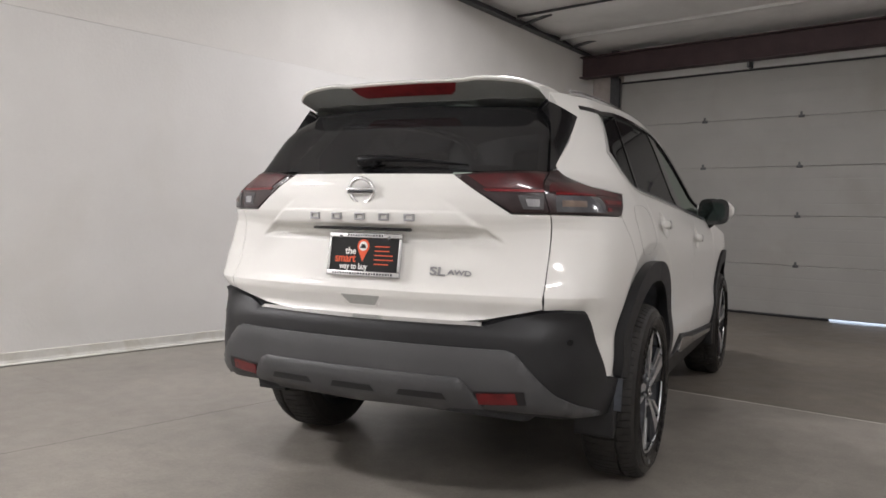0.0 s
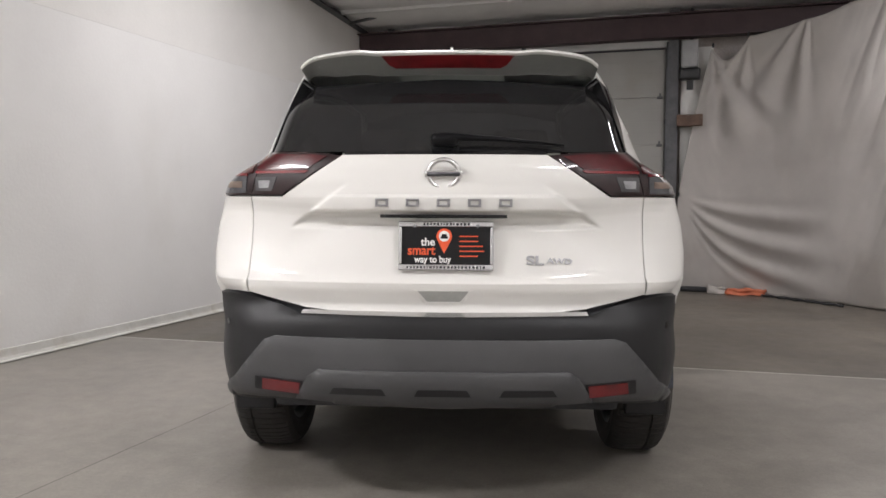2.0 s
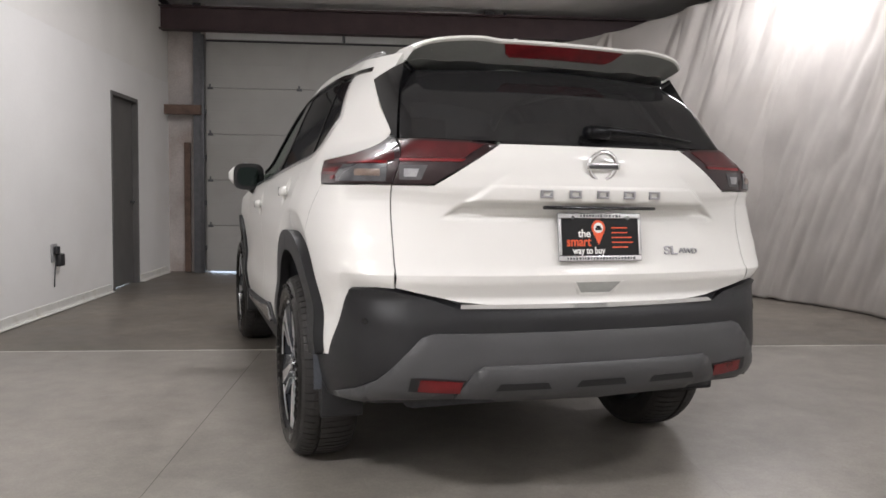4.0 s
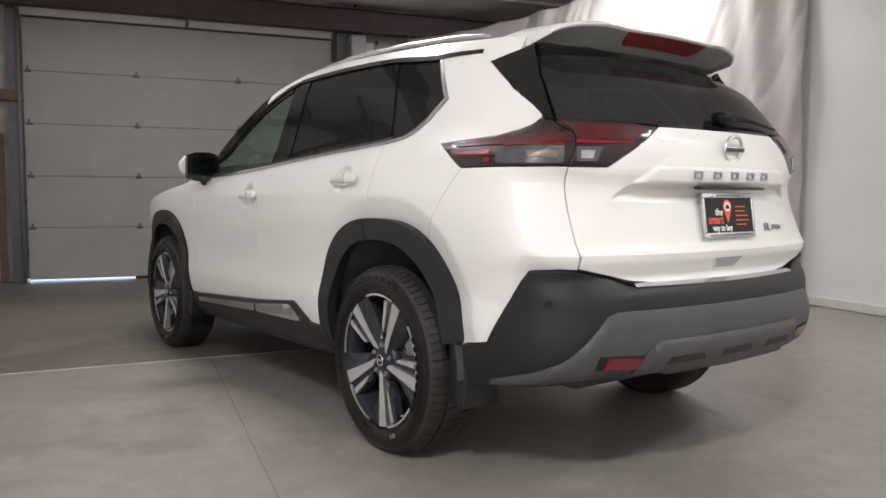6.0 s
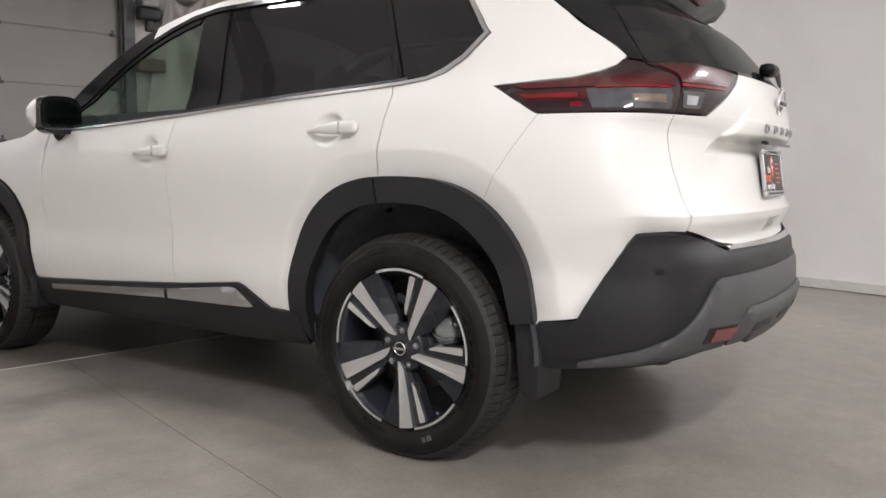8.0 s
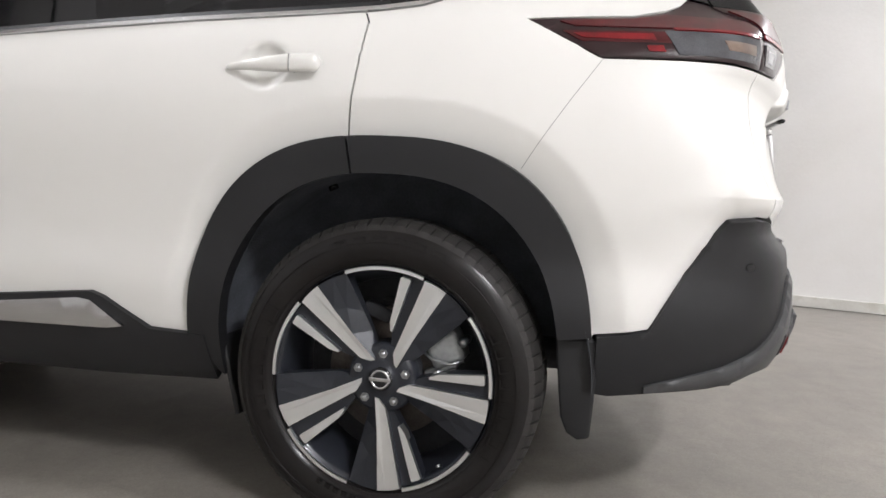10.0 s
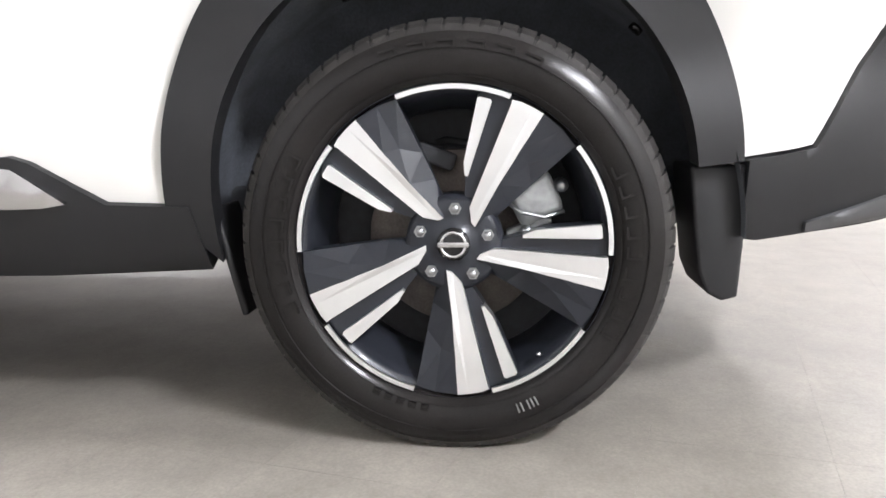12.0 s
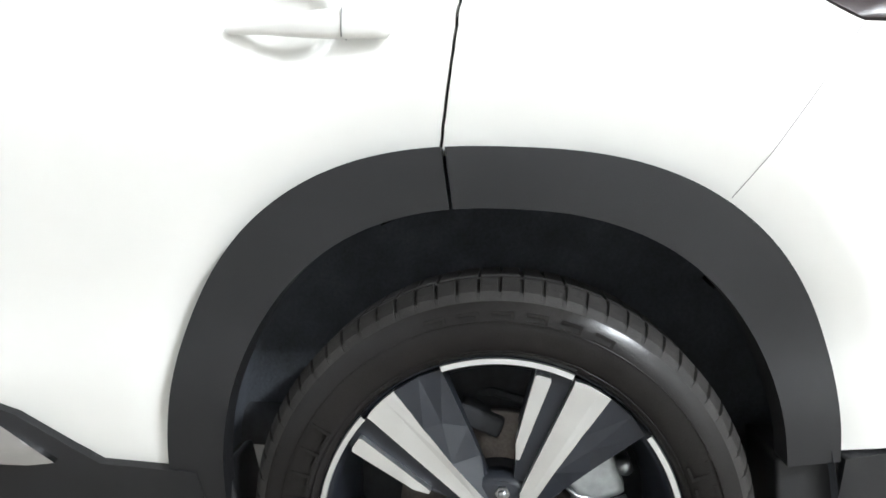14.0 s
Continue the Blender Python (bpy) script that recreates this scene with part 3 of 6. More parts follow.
def drape():
    """Backdrop cloth pinned at its left edge, hung along a bent line, with swags from its pins."""
    uline = curve((0, 0.89), (0.10, 1.36), (0.20, 1.86), (0.36, 2.55), (0.55, 3.25), (0.74, 3.80), (0.88, 4.06), (1, 4.12))
    vline = curve((0, 6.84), (0.10, 6.76), (0.20, 6.50), (0.36, 5.86), (0.55, 5.05), (0.74, 4.30), (0.88, 3.40), (1, 2.40))
    length = 5.0
    bm = bmesh.new()
    nu, nz = 460, 90
    g = []
    for j in range(nz + 1):
        w = j / nz
        row = []
        for i in range(nu + 1):
            q = i / nu
            edge = 0.078 * max(0.0, (3.0 * w - 1.08) / 1.92) ** 1.2
            s = edge * (1 - q) ** 3 + q
            sag = 0.17 * max(0.0, 1 - ((s - 0.118) / 0.042) ** 2) if abs(s - 0.118) < 0.042 else 0.0
            top = 2.76 + 0.36 * step(0.08, 0.75, s) + 0.05 * step(0.1, 0.17, s) - sag - 0.02 * abs(math.sin(s * 34)) * step(0.2, 0.3, s)
            z = top * w
            u, v = uline(s), vline(s)
            e = 0.004
            du, dv = uline(min(1, s + e)) - uline(max(0, s - e)), vline(min(1, s + e)) - vline(max(0, s - e))
            L = math.hypot(du, dv)
            nu_, nv_ = dv / L, -du / L
            x = s * length
            f = 0.03 * noise.noise((s * 5 + w * 0.8, w * 0.8, 2))
            # swag that hangs from the low pin and runs out to the right
            dx, dz = x - 0.02, 1.10 - z
            if dx > 0.03 and dz > 0:
                m = dz / (1 - math.exp(-dx / 0.62))
                f += 0.042 * math.sin(17 * m + 1.2 * noise.noise((s * 4, w * 3, 1))) * step(0.05, 0.45, dx) * (1 - step(0.9, 1.9, dx)) * step(0.05, 0.3, m) * (1 - step(1.15, 1.5, m))
            # fans under the two upper pins, meeting in a hanging curve
            for px, pz, lo, hi, k, amp in ((0.40, 2.74, -0.1, 0.75, 13, 0.032), (0.80, 2.82, -0.75, 0.15, 12, 0.028), (1.45, 2.98, -0.85, 0.05, 13, 0.030)):
                dx, dz = x - px, pz - z
                if dz > 0.02:
                    a, r = math.atan2(dx, dz), math.hypot(dx, dz)
                    f += amp * math.sin(k * a + 0.9 * noise.noise((s * 6, w * 4, px))) * step(lo - 0.1, lo + 0.15, a) * (1 - step(hi - 0.15, hi + 0.1, a)) * step(0.05, 0.35, r) * (1 - step(0.8, 1.5, r))
            # slanting creases of the open part, long soft waves
            d = s - 0.20 * w
            far = step(0.30, 0.48, s)
            f += far * (0.052 * (1 - 4 * abs(noise.noise((d * 13, w * 1.1, 3)))) * (0.4 + noise.noise((s * 4, w * 2, 7))) + 0.030 * (0.5 - abs(noise.noise((d * 30 + 2, w * 2.4, 11)))) + 0.016 * (0.5 - abs(noise.noise((s * 34 - w * 7, w * 5, 17)))))
            f += 0.0035 * noise.noise((s * 60 + w * 9, w * 16, 5)) + 0.012 * noise.noise((s * 14, w * 5, 9))
            f += 0.035 * math.sin(s * 105 + 2 * w) * step(0.84, 0.93, s) * step(0.15, 0.6, w)
            low = max(0.0, 1 - w * 3.2)
            f += 0.05 * low ** 2 * noise.noise((s * 9, 3.1, 8)) + 0.05 * low ** 4
            row.append(bm.verts.new(room(u - nu_ * f, v - nv_ * f, max(0.004, 1.09 * z + 0.03 * low ** 2 * noise.noise((s * 26, 2, 2))))))
        g.append(row)
    for j in range(nz):
        for i in range(nu):
            bm.faces.new((g[j][i], g[j][i + 1], g[j + 1][i + 1], g[j + 1][i]))
    return bm


curtain = empty("backdrop_curtain", "creased off-white backdrop cloth hanging to the floor", "curtain")
cl = part("cloth", drape(), CLOTH, curtain)
so = cl.modifiers.new("thickness", "SOLIDIFY")
so.thickness = 0.003
for u, v, z in ((1.27, 6.78, 3.02), (1.66, 6.62, 3.10), (0.90, 6.83, 1.20)):
    part("pin", box((u - 0.012, v - 0.03, z - 0.02), (u + 0.012, v + 0.02, z + 0.03), ROOM, 0.004), PLASTIC, curtain, "dark pin")


def crumpled(lo, hi, seed):
    """A loose folded cloth: a box whose faces are cut up and pushed about."""
    bm = box(lo, hi)
    bmesh.ops.subdivide_edges(bm, edges=bm.edges[:], cuts=9, use_grid_fill=True)
    for v in bm.verts:
        k = 0.022 * noise.noise((v.co.x * 9, v.co.y * 9, seed))
        v.co.z = max(lo[2], v.co.z * (0.75 + 9 * k) + k)
        v.co.y += 0.05 * noise.noise((v.co.x * 6, v.co.z * 20, seed + 4))
        v.co.x += 0.03 * noise.noise((v.co.y * 7, v.co.z * 20, seed + 8))
    bmesh.ops.transform(bm, matrix=ROOM, verts=bm.verts)
    return bm


tagged(part("folded_sheet", crumpled((1.48, 6.40, 0.0), (1.92, 6.58, 0.085), 2), ORANGECLOTH), "crumpled faded orange sheet on the floor under the cloth", "sheet")
tagged(part("folded_sheet", crumpled((1.27, 6.46, 0.0), (1.47, 6.62, 0.10), 5), CLOTH), "crumpled white sheet on the floor under the cloth", "sheet")
tagged(part("floor_strip", tube([room(1.86 + 0.75 * k / 20, 6.42 - 0.75 * k / 20 - 0.02 * math.sin(k * 1.7), 0.012) for k in range(21)], [0.012 + 0.008 * math.sin(k * 2.3) ** 2 for k in range(21)], 6), PLASTIC), "dark strip of debris along the foot of the cloth", "strip")
tagged(part("floor_strip", box((0.95, 6.62, 0.0), (1.26, 6.70, 0.06), ROOM, 0.012), PLASTIC), "short dark bar lying by the door post", "strip")

# lamps: unseen panels, placed and powered to suit the light on walls and car
for u, v, lz, watt in LAMPS:
    lamp = empty("ceiling_light", "assumed white rectangular ceiling light panel, out of view, lit", "ceiling light", "ceiling lights")
    part("frame", box((u - 0.56, v - 0.20, lz + 0.004), (u + 0.56, v + 0.20, lz + 0.09), ROOM, 0.01), CASE, lamp)
    part("diffuser", box((u - 0.52, v - 0.16, lz - 0.012), (u + 0.52, v + 0.16, lz), ROOM), LAMPGLOW, lamp, "glowing diffuser", smooth=False)
    data = bpy.data.lights.new("panel_light", "AREA")
    data.shape, data.size, data.size_y, data.energy, data.color = "RECTANGLE", 1.04, 0.32, watt, (1.0, 0.965, 0.975)
    lo = new("panel_light", data)
    lo.matrix_world = ROOM @ Matrix.Translation((u, v, lz - 0.016))
    lo.parent = None


# ---- the car's skin: one smooth shell, s runs round it from the middle of the tail to the nose, z up ----
W_SIDE = curve((0.18, 0.74), (0.28, 0.83), (0.36, 0.868), (0.46, 0.895), (0.54, 0.903), (0.66, 0.894), (0.78, 0.901), (0.90, 0.908), (0.99, 0.902), (1.06, 0.886),
               (1.12, 0.866), (1.18, 0.838), (1.225, 0.812), (1.30, 0.776), (1.40, 0.730), (1.50, 0.684), (1.58, 0.642), (1.64, 0.600))
Y_TAIL = curve((0.18, -0.74), (0.30, -0.85), (0.38, -0.925), (0.44, -0.972), (0.52, -0.992), (0.60, -0.988), (0.66, -0.985), (0.69, -0.978), (0.705, -0.955),
               (0.73, -0.944), (0.78, -0.952), (0.83, -0.957), (0.90, -0.947), (0.98, -0.931), (1.030, -0.926), (1.041, -0.934), (1.049, -0.962), (1.056, -0.9695), (1.092, -0.9745),
               (1.14, -0.968), (1.19, -0.957), (1.243, -0.932), (1.30, -0.886), (1.40, -0.80), (1.50, -0.708), (1.57, -0.638), (1.66, -0.55))
BOW = curve((0.2, 0.09), (0.75, 0.086), (0.85, 0.105), (1.0, 0.14), (1.1, 0.148), (1.25, 0.135), (1.6, 0.13))
X_TAIL = curve((0.2, 0.60), (0.9, 0.60), (1.1, 0.615), (1.25, 0.545), (1.4, 0.50), (1.55, 0.46), (1.66, 0.45))
Y_SIDE = curve((0.2, -0.52), (0.9, -0.52), (1.1, -0.46), (1.25, -0.57), (1.4, -0.44), (1.55, -0.36), (1.66, -0.30))
Z_EDGE = curve((-0.62, 1.575), (-0.3, 1.602), (0.0, 1.625), (0.4, 1.650), (0.75, 1.662), (1.22, 1.648), (1.45, 1.606), (1.61, 1.552), (1.85, 1.425), (2.02, 1.305), (2.15, 1.205), (2.3, 1.085), (2.7, 1.03), (3.1, 0.975), (3.4, 0.89), (3.62, 0.74))
Z_TOP = curve((-0.62, 1.625), (-0.3, 1.655), (0.0, 1.675), (0.6, 1.700), (1.2, 1.700), (1.5, 1.665), (1.7, 1.600), (2.0, 1.450), (2.4, 1.19), (2.55, 1.130), (3.0, 1.06), (3.4, 0.97), (3.62, 0.80))
CUPS = ((0.325, 1.072), (1.305, 1.000))
BELT = curve((-0.222, 1.372), (-0.161, 1.292), (-0.10, 1.252), (-0.043, 1.232), (0.06, 1.219), (0.56, 1.190), (0.87, 1.168), (1.10, 1.150), (1.6, 1.120), (2.05, 1.098))
DLO = curve((-0.05, 1.546), (0.28, 1.582), (0.75, 1.602), (1.19, 1.597), (1.46, 1.530), (1.68, 1.423), (1.89, 1.262), (2.02, 1.140))


Y_PLAIN = curve((0.74, -0.9575), (1.00, -0.9435), (1.03, -0.9455), (1.055, -0.953), (1.08, -0.964), (1.10, -0.968), (1.14, -0.967), (1.19, -0.957), (1.243, -0.932))


def tail_y(x, z):
    """The tail: a crease low down, a plate pocket under a proud brow, a soft fold under the lamps."""
    a = abs(x)
    crease = -0.022 * (math.exp((0.810 - z) / 0.035) if z > 0.810 else max(0.0, 1 - (0.810 - z) / 0.075)) * (1 - 0.5 * step(0.60, 0.75, a))
    lift = 0.014 * step(0.50, 0.70, a)
    brow = 0.380 + 1.35 * (1.103 - z)
    inside = (1 - step(brow - 0.009, brow + 0.009, a)) * step(0.985, 1.01, z)
    edge = 0.44 + 0.9 * (1.01 - z)
    pocket = 0.020 * (1 - step(edge - 0.07, edge + 0.07, a)) * min(1.0, max(0.0, (z - 0.84) / 0.17)) ** 2 * (1 - step(1.025, 1.05, z))
    ledge = -0.0055 * inside * (1 - step(1.0985, 1.1045, z)) * step(1.030, 1.046, z)
    if z < 0.80:
        soft = step(0.42, 0.60, a)
        y = (1 - soft) * Y_TAIL(z) + soft * (Y_TAIL(z - 0.024) + Y_TAIL(z - 0.012) + Y_TAIL(z) + Y_TAIL(z + 0.012) + Y_TAIL(z + 0.024)) / 5
        up = step(0.765, 0.80, z)
        y = (1 - up) * y + up * Y_PLAIN(z)
    elif z < 1.20:
        y = inside * Y_TAIL(z) + (1 - inside) * Y_PLAIN(z - lift * step(0.92, 1.0, z) * (1 - step(1.11, 1.2, z)))
    else:
        y = Y_TAIL(z)
    return y + BOW(z) * (a / 0.68) ** 2.4 + pocket + crease + ledge


FLANGE = ((-0.60, 0.50), (-0.675, 0.640), (-0.745, 0.740), (-0.775, 0.762), (-1.2, 0.768))


def flange(y, z):
    """How far a place of the quarter panel lies from the bumper's upper edge; negative below it."""
    best, sign = 9.0, 1.0
    for (a, b), (c, e) in zip(FLANGE, FLANGE[1:]):
        vy, vz = c - a, e - b
        w = min(1.0, max(0.0, ((y - a) * vy + (z - b) * vz) / (vy * vy + vz * vz)))
        dy, dz = y - a - w * vy, z - b - w * vz
        d = math.hypot(dy, dz)
        if d < best:
            best, sign = d, (1.0 if vy * dz - vz * dy < 0 else -1.0)
    return best * sign


PRESSED = [True]


def pressed(y, z):
    """Depth of the pressed rims along the bumper and round the arch; none while PRESSED is off."""
    x = 0.0
    if PRESSED[0] and y < -0.5 and 0.5 < z < 0.85:
        d = flange(y, z)
        if d > -0.012:
            x += 0.32 * max(0.0, 0.030 + 0.032 * step(0.70, 0.775, -y) - max(d, 0.0))
    if PRESSED[0] and abs(y) < 0.62 and z > 0.42:
        rr = (abs(y / 0.475) ** 2.6 + abs((z - 0.355) / 0.548) ** 2.6) ** (1 / 2.6)
        x += 0.17 * max(0.0, 1.175 - max(1.0, rr)) * step(0.42, 0.52, z)
    return x


def side_x(y, z):
    """Half width of the side."""
    x = W_SIDE(z)
    g = step(1.13, 1.27, z)
    if y < -0.15:
        x -= 0.10 * (-y - 0.15) ** 1.6 + 0.27 * g * (-y - 0.15) ** 1.4
        x -= 0.08 * (1 - step(0.62, 0.80, z)) * (-y - 0.15) ** 1.6
    if y > 1.0:
        x -= 0.035 * g * (y - 1.0) ** 1.5
    if y > 2.6:
        x -= 0.16 * (y - 2.6) ** 2 + 1.1 * max(0, y - 3.25) ** 2
    for cy, cz in CUPS:
        d = ((y - cy) / 0.056) ** 2 + ((z - cz) / 0.050) ** 2
        if d < 6:
            x -= 0.026 * math.exp(-d ** 3)
    return x


def skin(s, z):
    """Place on the shell; negative s is the mirrored half."""
    sg, s = (1 if s >= 0 else -1), abs(s)
    xr, ys = X_TAIL(z), Y_SIDE(z)
    if s <= 1:
        x, y = s * xr, tail_y(s * xr, z)
    elif s >= 2:
        y = ys + s - 2
        x = side_x(y, z)
    else:
        x0, y0, y2 = xr, tail_y(xr, z), ys
        x2 = side_x(ys, z)
        m = (y0 - tail_y(xr - 0.03, z)) / 0.03
        n = (side_x(ys + 0.03, z) - x2) / 0.03
        cx = (x2 + n * (y0 - m * x0 - y2)) / (1 - n * m)
        cy = y0 + m * (cx - x0)
        w = s - 1
        k = 1.0 + 0.22 * step(1.2, 1.3, z) + 0.75 * step(1.16, 1.27, z) * (1 - step(1.29, 1.50, z)) + (0.35 + 0.85 * step(0.74, 0.84, z)) * (1 - step(1.16, 1.29, z))
        a, b, c = (1 - w) ** 2, 2 * k * w * (1 - w), w * w
        x = (a * x0 + b * cx + c * x2) / (a + b + c)
        y = (a * y0 + b * cy + c * y2) / (a + b + c)
    if s > 1.0:
        x -= pressed(y, z) * step(1.0, 1.3, s)
    return Vector((sg * x, y, z))


def out(s, z):
    """Outward direction of the shell."""
    e = 0.006
    was, PRESSED[0] = PRESSED[0], False
    n = (skin(s + e, z) - skin(s - e, z)).cross(skin(s, z + e) - skin(s, z - e)).normalized()
    p = skin(s, z)
    PRESSED[0] = was
    if n.dot(Vector((p.x, min(p.y, 0) if abs(s) < 1.9 else 0, 0))) < 0:
        n = -n
    return n


def sz(kind, a, z):
    """The shell's s for a place given by x on the tail ('r') or by y on the side ('s')."""
    xr, ys = X_TAIL(z), Y_SIDE(z)
    if kind == "r" and abs(a) <= xr:
        return a / xr
    if kind == "s" and a >= ys:
        return 2 + a - ys
    lo, hi = 1.0, 2.0
    for _ in range(22):
        m = (lo + hi) / 2
        p = skin(m, z)
        if (p.x < abs(a)) if kind == "r" else (p.y < a):
            lo = m
        else:
            hi = m
    return lo if a >= 0 or kind == "s" else -lo


def outline(pts, n=6):
    """Fine (s, z) outline from corners ('r', x, z) on the tail, ('c', 0..1, z) round the corner, ('s', y, z) on the side."""
    res = []
    for i, p in enumerate(pts):
        q = pts[(i + 1) % len(pts)]
        k = max(1, n)
        for j in range(k):
            w = j / k
            if p[0] == q[0]:
                z = p[2] + (q[2] - p[2]) * w
                res.append((sz(p[0], p[1] + (q[1] - p[1]) * w, z), z))
            else:
                s0, s1 = sz(*p), sz(*q)
                res.append((s0 + (s1 - s0) * w, p[2] + (q[2] - p[2]) * w))
    return res


def patch(poly, side=-1, off=0.0, depth=0.012, ds=0.06, dz=0.03, crown=0.0, shape=None, fine=(), plain=False):
    """A panel of the shell inside a fine (s, z) outline, lifted by off, with a turned-in rim."""
    bm = bmesh.new()
    bm.faces.new([bm.verts.new((s, z, 0)) for s, z in poly])
    S, Z = [p[0] for p in poly], [p[1] for p in poly]
    cuts = [((k * ds, 0, 0), (1, 0, 0)) for k in range(int(math.floor(min(S) / ds)), int(math.ceil(max(S) / ds)) + 1)]
    cuts += [((0, k * dz, 0), (0, 1, 0)) for k in range(int(min(Z) / dz), int(max(Z) / dz) + 2)]
    cuts += [((0, z, 0), (0, 1, 0)) for z in (0.8065, 0.810, 0.8135)]
    for s0, s1, z0, z1 in fine:
        cuts += [((s0 + 0.007 * k, 0, 0), (1, 0, 0)) for k in range(int((s1 - s0) / 0.007))] + [((0, z0 + 0.006 * k, 0), (0, 1, 0)) for k in range(int((z1 - z0) / 0.006))]
    for co, no in cuts:
        v = co[0] if no[0] else co[1]
        lim = S if no[0] else Z
        if min(lim) + 1e-4 < v < max(lim) - 1e-4 and not (no[1] and 0.004 < abs(v - 0.810) < 0.009):
            bmesh.ops.bisect_plane(bm, geom=bm.verts[:] + bm.edges[:] + bm.faces[:], plane_co=co, plane_no=no, dist=1e-5)
    bmesh.ops.remove_doubles(bm, verts=bm.verts, dist=2e-4)
    bmesh.ops.triangulate(bm, faces=[f for f in bm.faces if len(f.verts) > 4])
    edge = [e for e in bm.edges if len(e.link_faces) == 1]
    rim = {v for e in edge for v in e.verts}
    nor = {}
    PRESSED[0] = not plain
    for v in list(bm.verts):
        s, z = v.co.x, v.co.y
        p, n = skin(s, z), out(s, z)
        lift = off + (shape(s, z) if shape else 0.0)
        if crown and v in rim:
            lift -= crown
        p = p + n * lift
        if side < 0:
            p, n = Vector((-p.x, p.y, p.z)), Vector((-n.x, n.y, n.z))
        v.co = p
        nor[v] = n
    PRESSED[0] = True
    bm.normal_update()
    f0 = max(bm.faces, key=lambda f: f.calc_area())
    if f0.normal.dot(nor[f0.verts[0]]) < 0:
        bmesh.ops.reverse_faces(bm, faces=bm.faces)
    low = {v: bm.verts.new(v.co - nor[v] * depth) for v in rim}
    for e in edge:
        a, b = e.verts
        f = e.link_faces[0]
        loop = [l for l in f.loops if l.edge == e][0]
        a, b = loop.vert, loop.link_loop_next.vert
        try:
            bm.faces.new((b, a, low[a], low[b]))
        except ValueError:
            pass
        e.smooth = False
    return bm


def mirrored(half):
    """A full-width outline from its half: from the middle, over the +x side, back to the middle."""
    pos = outline_open(half)
    return pos + [(-s, z) for s, z in pos[::-1] if abs(s) > 1e-6]


def outline_open(pts, n=6):
    res = []
    for p, q in zip(pts, pts[1:]):
        for j in range(n):
            w = j / n
            if p[0] == q[0]:
                z = p[2] + (q[2] - p[2]) * w
                res.append((sz(p[0], p[1] + (q[1] - p[1]) * w, z), z))
            else:
                s0, s1 = sz(*p), sz(*q)
                res.append((s0 + (s1 - s0) * w, p[2] + (q[2] - p[2]) * w))
    res.append((sz(*pts[-1]), pts[-1][2]))
    return res


def arch(cy, a, b, n, t0, t1, k=44):
    """Points of a squarish wheel arch from angle t0 to t1 (degrees, 0 towards the nose)."""
    pts = []
    for i in range(k + 1):
        t = radians(t0 + (t1 - t0) * i / k)
        c, s = math.cos(t), math.sin(t)
        r = (abs(c / a) ** n + abs(s / b) ** n) ** (-1 / n)
        pts.append(("s", cy + r * c, 0.355 + r * s))
    return pts


car = empty("car", "white compact crossover car with dark cladding, parked in a garage", "car")
G = 0.0024


def along(f, d, ys):
    """Side points along a line of the body, shifted up by d."""
    return [("s", y, f(y) + d) for y in ys]


SEAM_R = [("s", 0.092, 1.209), ("s", 0.080, 1.185), ("s", 0.084, 1.115), ("s", 0.094, 1.01), ("s", 0.106, 0.905)]
SEAM_M = [("s", 1.165, 1.138), ("s", 1.180, 1.05), ("s", 1.178, 0.85), ("s", 1.165, 0.60), ("s", 1.150, 0.45)]


def shift(pts, d):
    return [(k, a + d, z) for k, a, z in pts]


